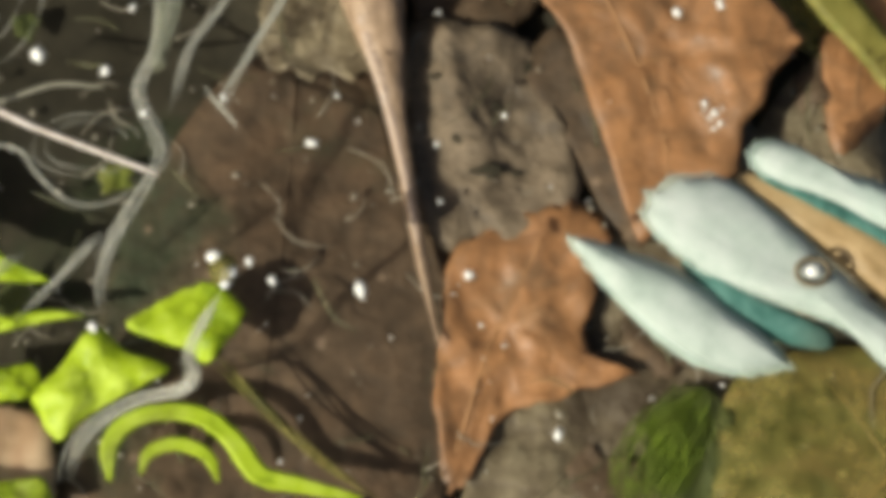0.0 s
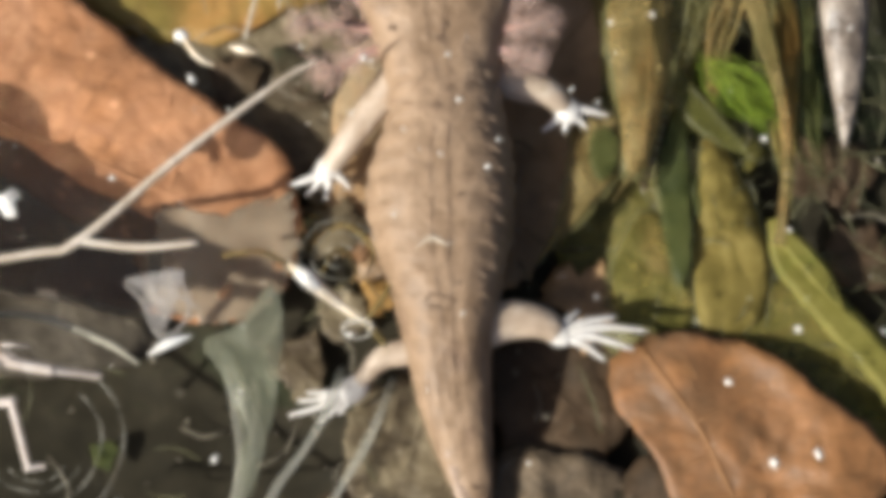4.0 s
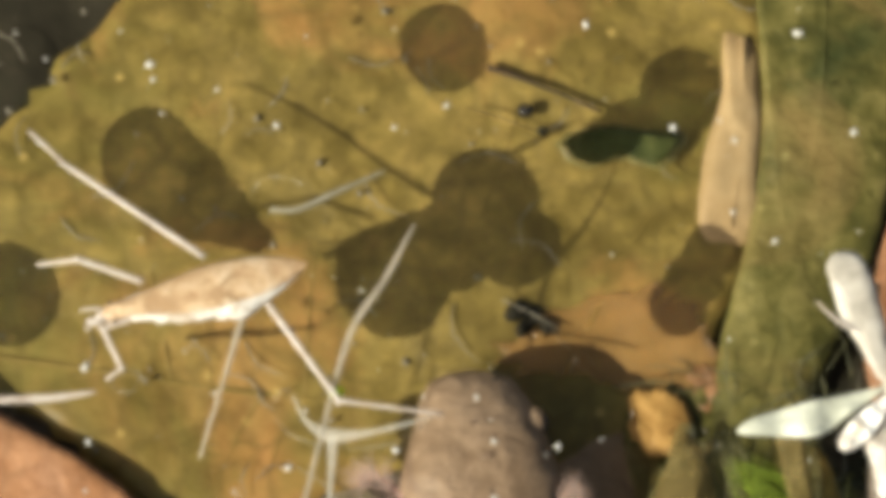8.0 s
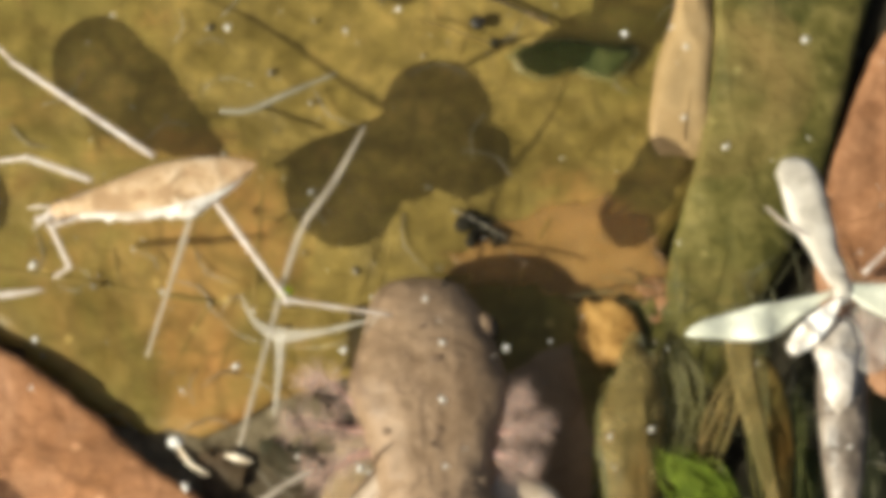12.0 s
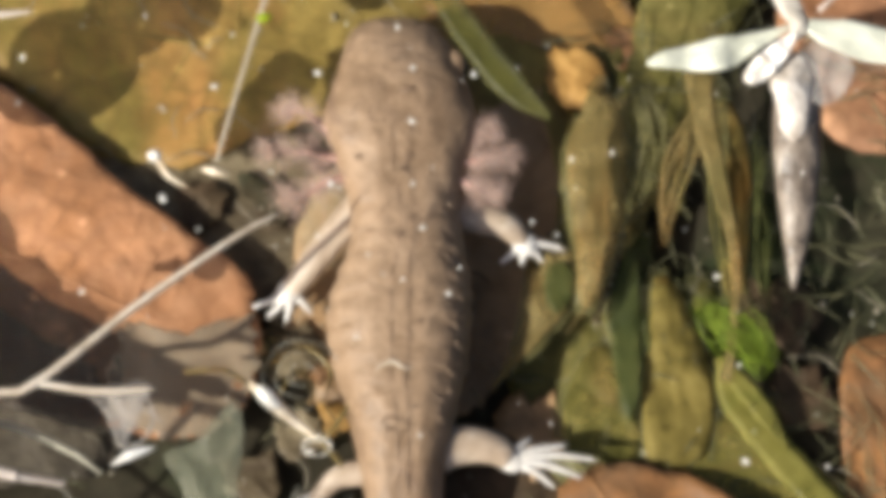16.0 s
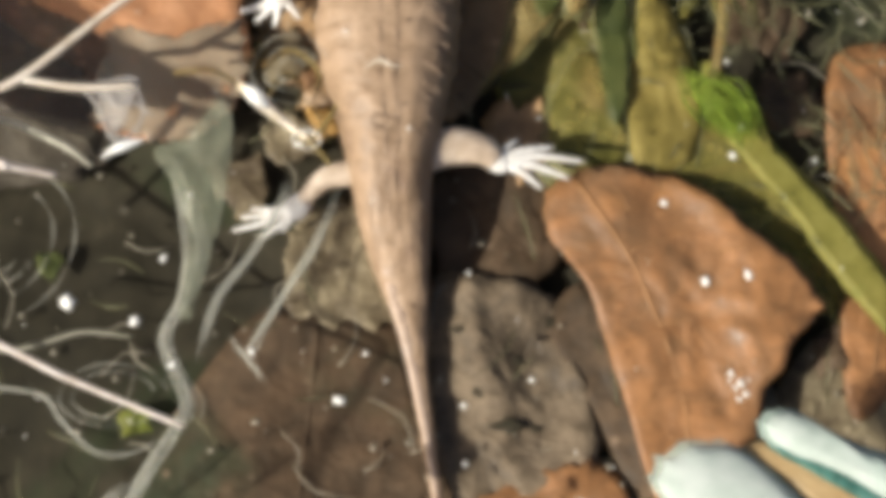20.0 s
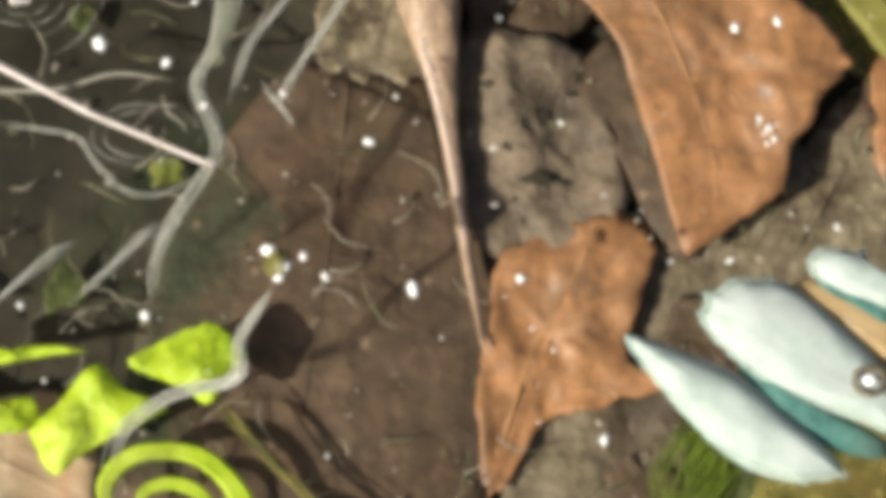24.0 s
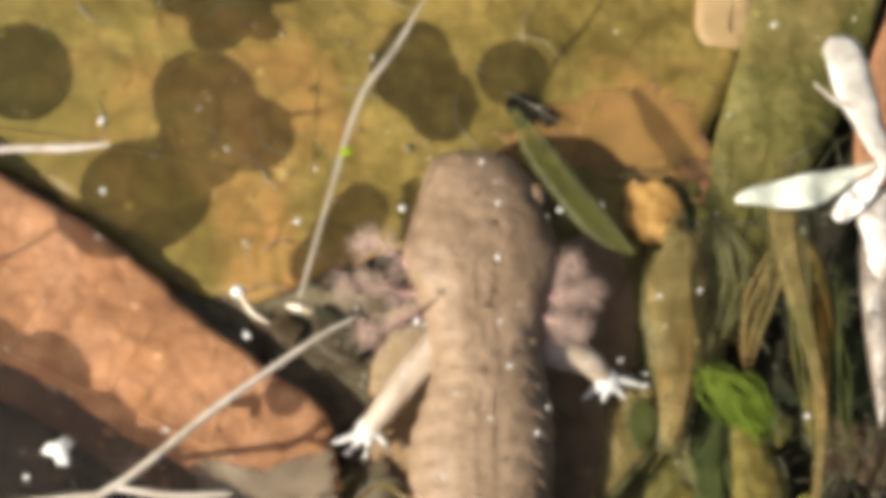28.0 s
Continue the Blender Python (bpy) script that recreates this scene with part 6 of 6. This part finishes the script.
# ---- dents in the water ----
def dents():
    """Dents like those under insects' feet, added to block the sun over wanted dark spots.
    Each row: the dent's lobes as (x, y, radius) of the dark spot that they throw on the bed."""
    out = []
    lead = Vector((SUN_WAY.x, SUN_WAY.y)) / -SUN_WAY.z * 10.0
    rows = [[(-20.8, 29.2, 3.1), (-18.9, 27.5, 2.9), (-17.2, 26.0, 2.2), (-15.7, 24.9, 1.6), (-14.4, 24.0, 1.1)],
            [(-29, 20.7, 3.3)],
            [(-6.2, 21.3, 3.7), (-0.9, 26.2, 3.2), (1.2, 23.2, 2.5), (-2.4, 23.2, 2.7)],
            [(12.9, 22.9, 1.8), (11.85, 21.2, 1.85), (10.8, 19.5, 1.9)],
            [(-3.0, 35.7, 2.95)],
            [(11.4, 32.8, 2.8), (8.2, 30.6, 1.8), (6.6, 29.8, 1.6)],
            # Dents crowded together to shade the lower part of the brown leaf.
            [(-28.6, 3.0, 3.1), (-24.8, 2.2, 3.0), (-21.6, -0.9, 2.6), (-18.8, -3.1, 2.6), (-23.2, -4.1, 3.6), (-28.2, -3.1, 4.0), (-18.9, -6.1, 3.0), (-34.2, 0.9, 4.0), (-34.2, 5, 3.6), (-26.5, 0, 3.4), (-21.5, -3.4, 2.8)],
            [(-11.0, 1.1, 1.3)],
            [(-5.2, 13.4, 1.1), (-5.2, 12.3, 1.25), (-5.3, 11.1, 1.0)],
            [(-42, 36, 2.2), (-46.4, 34, 2.6), (-48, 37, 2.4)]]
    for lobes in rows:
        mx, my = np.mean([q[0] for q in lobes]), np.mean([q[1] for q in lobes])
        wide = [(x - mx, y - my, r) for x, y, r in lobes]
        step = 0.16 if len(lobes) < 6 else 0.3
        x0, x1 = min(q[0] - q[2] for q in wide) - step, max(q[0] + q[2] for q in wide) + step
        y0, y1 = min(q[1] - q[2] for q in wide) - step, max(q[1] + q[2] for q in wide) + step
        gx, gy = np.meshgrid(np.arange(x0, x1, step), np.arange(y0, y1, step))
        sunk = sum((0.25 * np.maximum(0, 1 - ((gx - x) ** 2 + (gy - y) ** 2) / r ** 2) ** 2) ** 6 for x, y, r in wide) ** (1 / 6)
        rows_n, cols = gx.shape
        flat = sunk.ravel()
        top = [(x, y, -0.8 * h) for x, y, h in zip(gx.ravel(), gy.ravel(), flat)]
        low = [(x, y, -h - 0.01) for (x, y, _), h in zip(top, flat)]
        k, faces = len(top), []
        for j in range(rows_n - 1):
            for i in range(cols - 1):
                q = [j * cols + i, j * cols + i + 1, (j + 1) * cols + i + 1, (j + 1) * cols + i]
                if min(flat[v] for v in q) > 1e-5:
                    faces += [q, [v + k for v in q[::-1]]]
        used = sorted({v for f in faces for v in f})
        back_to = {v: n for n, v in enumerate(used)}
        verts = [(top + low)[v] for v in used]
        ob = part("water_dent", (verts, [[back_to[v] for v in f] for f in faces]), WATER_LENS)
        tagged(ob, "dent in the water film placed to throw a dark spot", "water dent", "water dents")
        ob.location = ((mx - lead.x) * M, (my - lead.y) * M, -0.0002)
        out.append(ob)
    return out


dent_list = dents()


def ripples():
    """Fine raised rings round the feet that stand on the water, their glints painted pale. Rows: middle, radii, first
    and last angle, squeeze.
    """
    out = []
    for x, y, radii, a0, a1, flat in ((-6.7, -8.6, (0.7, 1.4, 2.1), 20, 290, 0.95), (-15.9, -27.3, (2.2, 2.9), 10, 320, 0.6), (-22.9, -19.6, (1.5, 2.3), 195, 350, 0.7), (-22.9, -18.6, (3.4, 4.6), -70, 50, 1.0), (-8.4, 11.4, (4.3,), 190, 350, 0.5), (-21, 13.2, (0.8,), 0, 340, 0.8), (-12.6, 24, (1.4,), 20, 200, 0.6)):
        t = thing("ripple", "fine ring ripple round an insect's foot, its glint painted pale", "ripple", "ripples")
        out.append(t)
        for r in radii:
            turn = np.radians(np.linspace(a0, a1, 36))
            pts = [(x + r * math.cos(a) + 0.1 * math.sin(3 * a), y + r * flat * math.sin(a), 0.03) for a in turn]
            part("ring", tube(pts, [0.02] + [0.04 + 0.025 * math.sin(k * 0.5 + r) for k in range(34)] + [0.02], 72, 6, 0.4), RIPPLE_GLINT, t).visible_shadow = False
    t = thing("ripple", "curved meniscus under an insect's leg, its white glint painted on", "ripple", "ripples")
    part("crest_glint", tube([(-11.8, 12.3, 0.02), (-11.0, 10.8, 0.03), (-9.6, 10.0, 0.03), (-7.7, 10.1, 0.03), (-5.5, 10.6, 0.02), (-4.1, 11.0, 0.02)], [0.04, 0.16, 0.42, 0.22, 0.12, 0.03], 50, 8, 0.3), CREST_GLINT, t).visible_shadow = False
    part("tail", tube([(-9.6, 10.0, 0.02), (-9.65, 8.1, 0.02), (-9.9, 5.4, 0.02)], [0.3, 0.2, 0.05], 24, 8, 0.3), CREST_GLINT, t).visible_shadow = False
    out.append(t)
    t = thing("air_bubble", "small clear bubble ring on the water by a drowned husk", "bubble")
    turn = np.radians(np.linspace(0, 360, 25))
    # The bubble's highlights are pale solids: a ring and a white glint.
    part("ring", tube([(-5.7 + 0.75 * math.cos(a), -12.7 + 0.5 * math.sin(a), 0.1) for a in turn], [0.13 + 0.06 * math.sin(a) for a in turn], 48, 6, 0.6), CREST_GLINT, t, "meniscus ring, its glint painted pale")
    part("glint", ball((-6.1, -13.0, 0.2), (0.3, 0.1, 0.08), 6, 10), FLAKE, t, "white solid made as a wet glint")
    return out


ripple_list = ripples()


def motions():
    stay, gone = Matrix.Identity(4), pose(-0.026, -0.001, 0.0, 0, 0, 38)
    swing = pose(-0.012, 0.009, 0, 0, 0, 18)
    for ob in (strider_one, *ripple_list[4:]):
        walk(ob, [(0, stay), (15.2, stay), (15.3, swing), (15.4, gone), (28, gone)])
    sway = ((0, 0, 0), (0.4, 0.4, 0.2), (1.2, -0.4, 0.4), (2, -1.1, 3.4), (2.5, -1.2, 4.4), (4.5, -1.0, 4.0), (18, -1.0, 1.0), (20, -0.8, 0.2), (21.5, -0.2, -2.4), (22.3, 0.5, -6.6), (23.5, 0.4, -6), (24.5, 0, -3.4), (25, -0.9, -1.1), (26, -1.0, 2.0), (28, -1.0, 2.0))
    walk(overhang, [(t, pose(x * M, y * M, 0)) for t, x, y in sway])
    drift = ((0, 0.9, 2.0), (12.5, 0.9, 2.0), (14.5, 0.7, 1.4), (15.2, 0.9, 0.8), (16, 0.4, 0.2), (17, 0, 0), (26, 0, 0), (27, -0.8, 0.9), (28, 0, 2.2))
    walk(dry_stem, [(t, pose(x * M, y * M, 0)) for t, x, y in drift])
    swim = ((0, -1.7, 5.3), (4.6, -1.7, 5.3), (5, -2.3, 4.7), (6, -2.2, 9.0), (7, -2.2, 10.9), (11, -3.6, 8.0), (12.4, -3.8, 5.1), (15, -0.5, 0.6), (16, 0.7, -1.0), (17, 0.0, -2.3), (18, 0.5, -2.3), (19, 0.5, -5.0), (27, -2.5, 0.1), (28, -4.2, 3.3))
    walk(green_reflection, [(t, pose(x * M, y * M, 0)) for t, x, y in swim])
    bob = ((0, 0, 0), (2, 0, 0.6), (4.5, 0, 0.4), (20, -2.5, -3.2), (22.3, -2.5, -3.2), (24.5, -2.5, -2.4), (25, -2.5, -2.2), (28, -2.5, -3.2))
    walk(green_leaves, [(t, pose(x * M, y * M, 0)) for t, x, y in bob])
    walk(reflection_blade, [(t, pose(x * M, y * M, z * M)) for t, x, y, z in ((0, 9, -9, -5), (12.5, 9, -9, -5), (14.6, 0.6, -0.5, -0.3), (16, 0, 0, 0), (28, 0, 0, 0))])
    walk(loose_leaf, [(t, pose(x * M, y * M, 0)) for t, x, y in ((0, 0, 0), (2, 0, 0.6), (4.5, -1, 0), (12, -8, -2), (28, -9, -3))])
    walk(fly, [(t, pose(x * M, y * M, 15 * M)) for t, x, y in ((0, -120, -22), (16.8, -120, -22), (16.95, -34, -16.2), (17.0, -9.8, -15.4), (17.05, 14, -14.4), (17.2, 110, -8), (28, 110, -8))])
    move = {2: (-15.9, -7.1, 18), 3: (-21.4, -10.6, 0), 4: (-2.1, -14.5, 0), 5: (-24.1, -5.4, 20), 9: (42.9, -14.7, 0)}
    for i, ob in enumerate(dent_list):
        here = Matrix.Translation(ob.location)
        dx, dy, turn = move.get(i, (0, 0, 0))
        there = pose(dx * M, dy * M, 0) @ here @ pose(0, 0, 0, 0, 0, turn)
        half = pose(dx * M / 2, dy * M / 2, 0) @ here @ pose(0, 0, 0, 0, 0, turn / 2)
        walk(ob, [(0, here), (15.2, here), (15.3, half), (15.4, there), (28, there)])


motions()
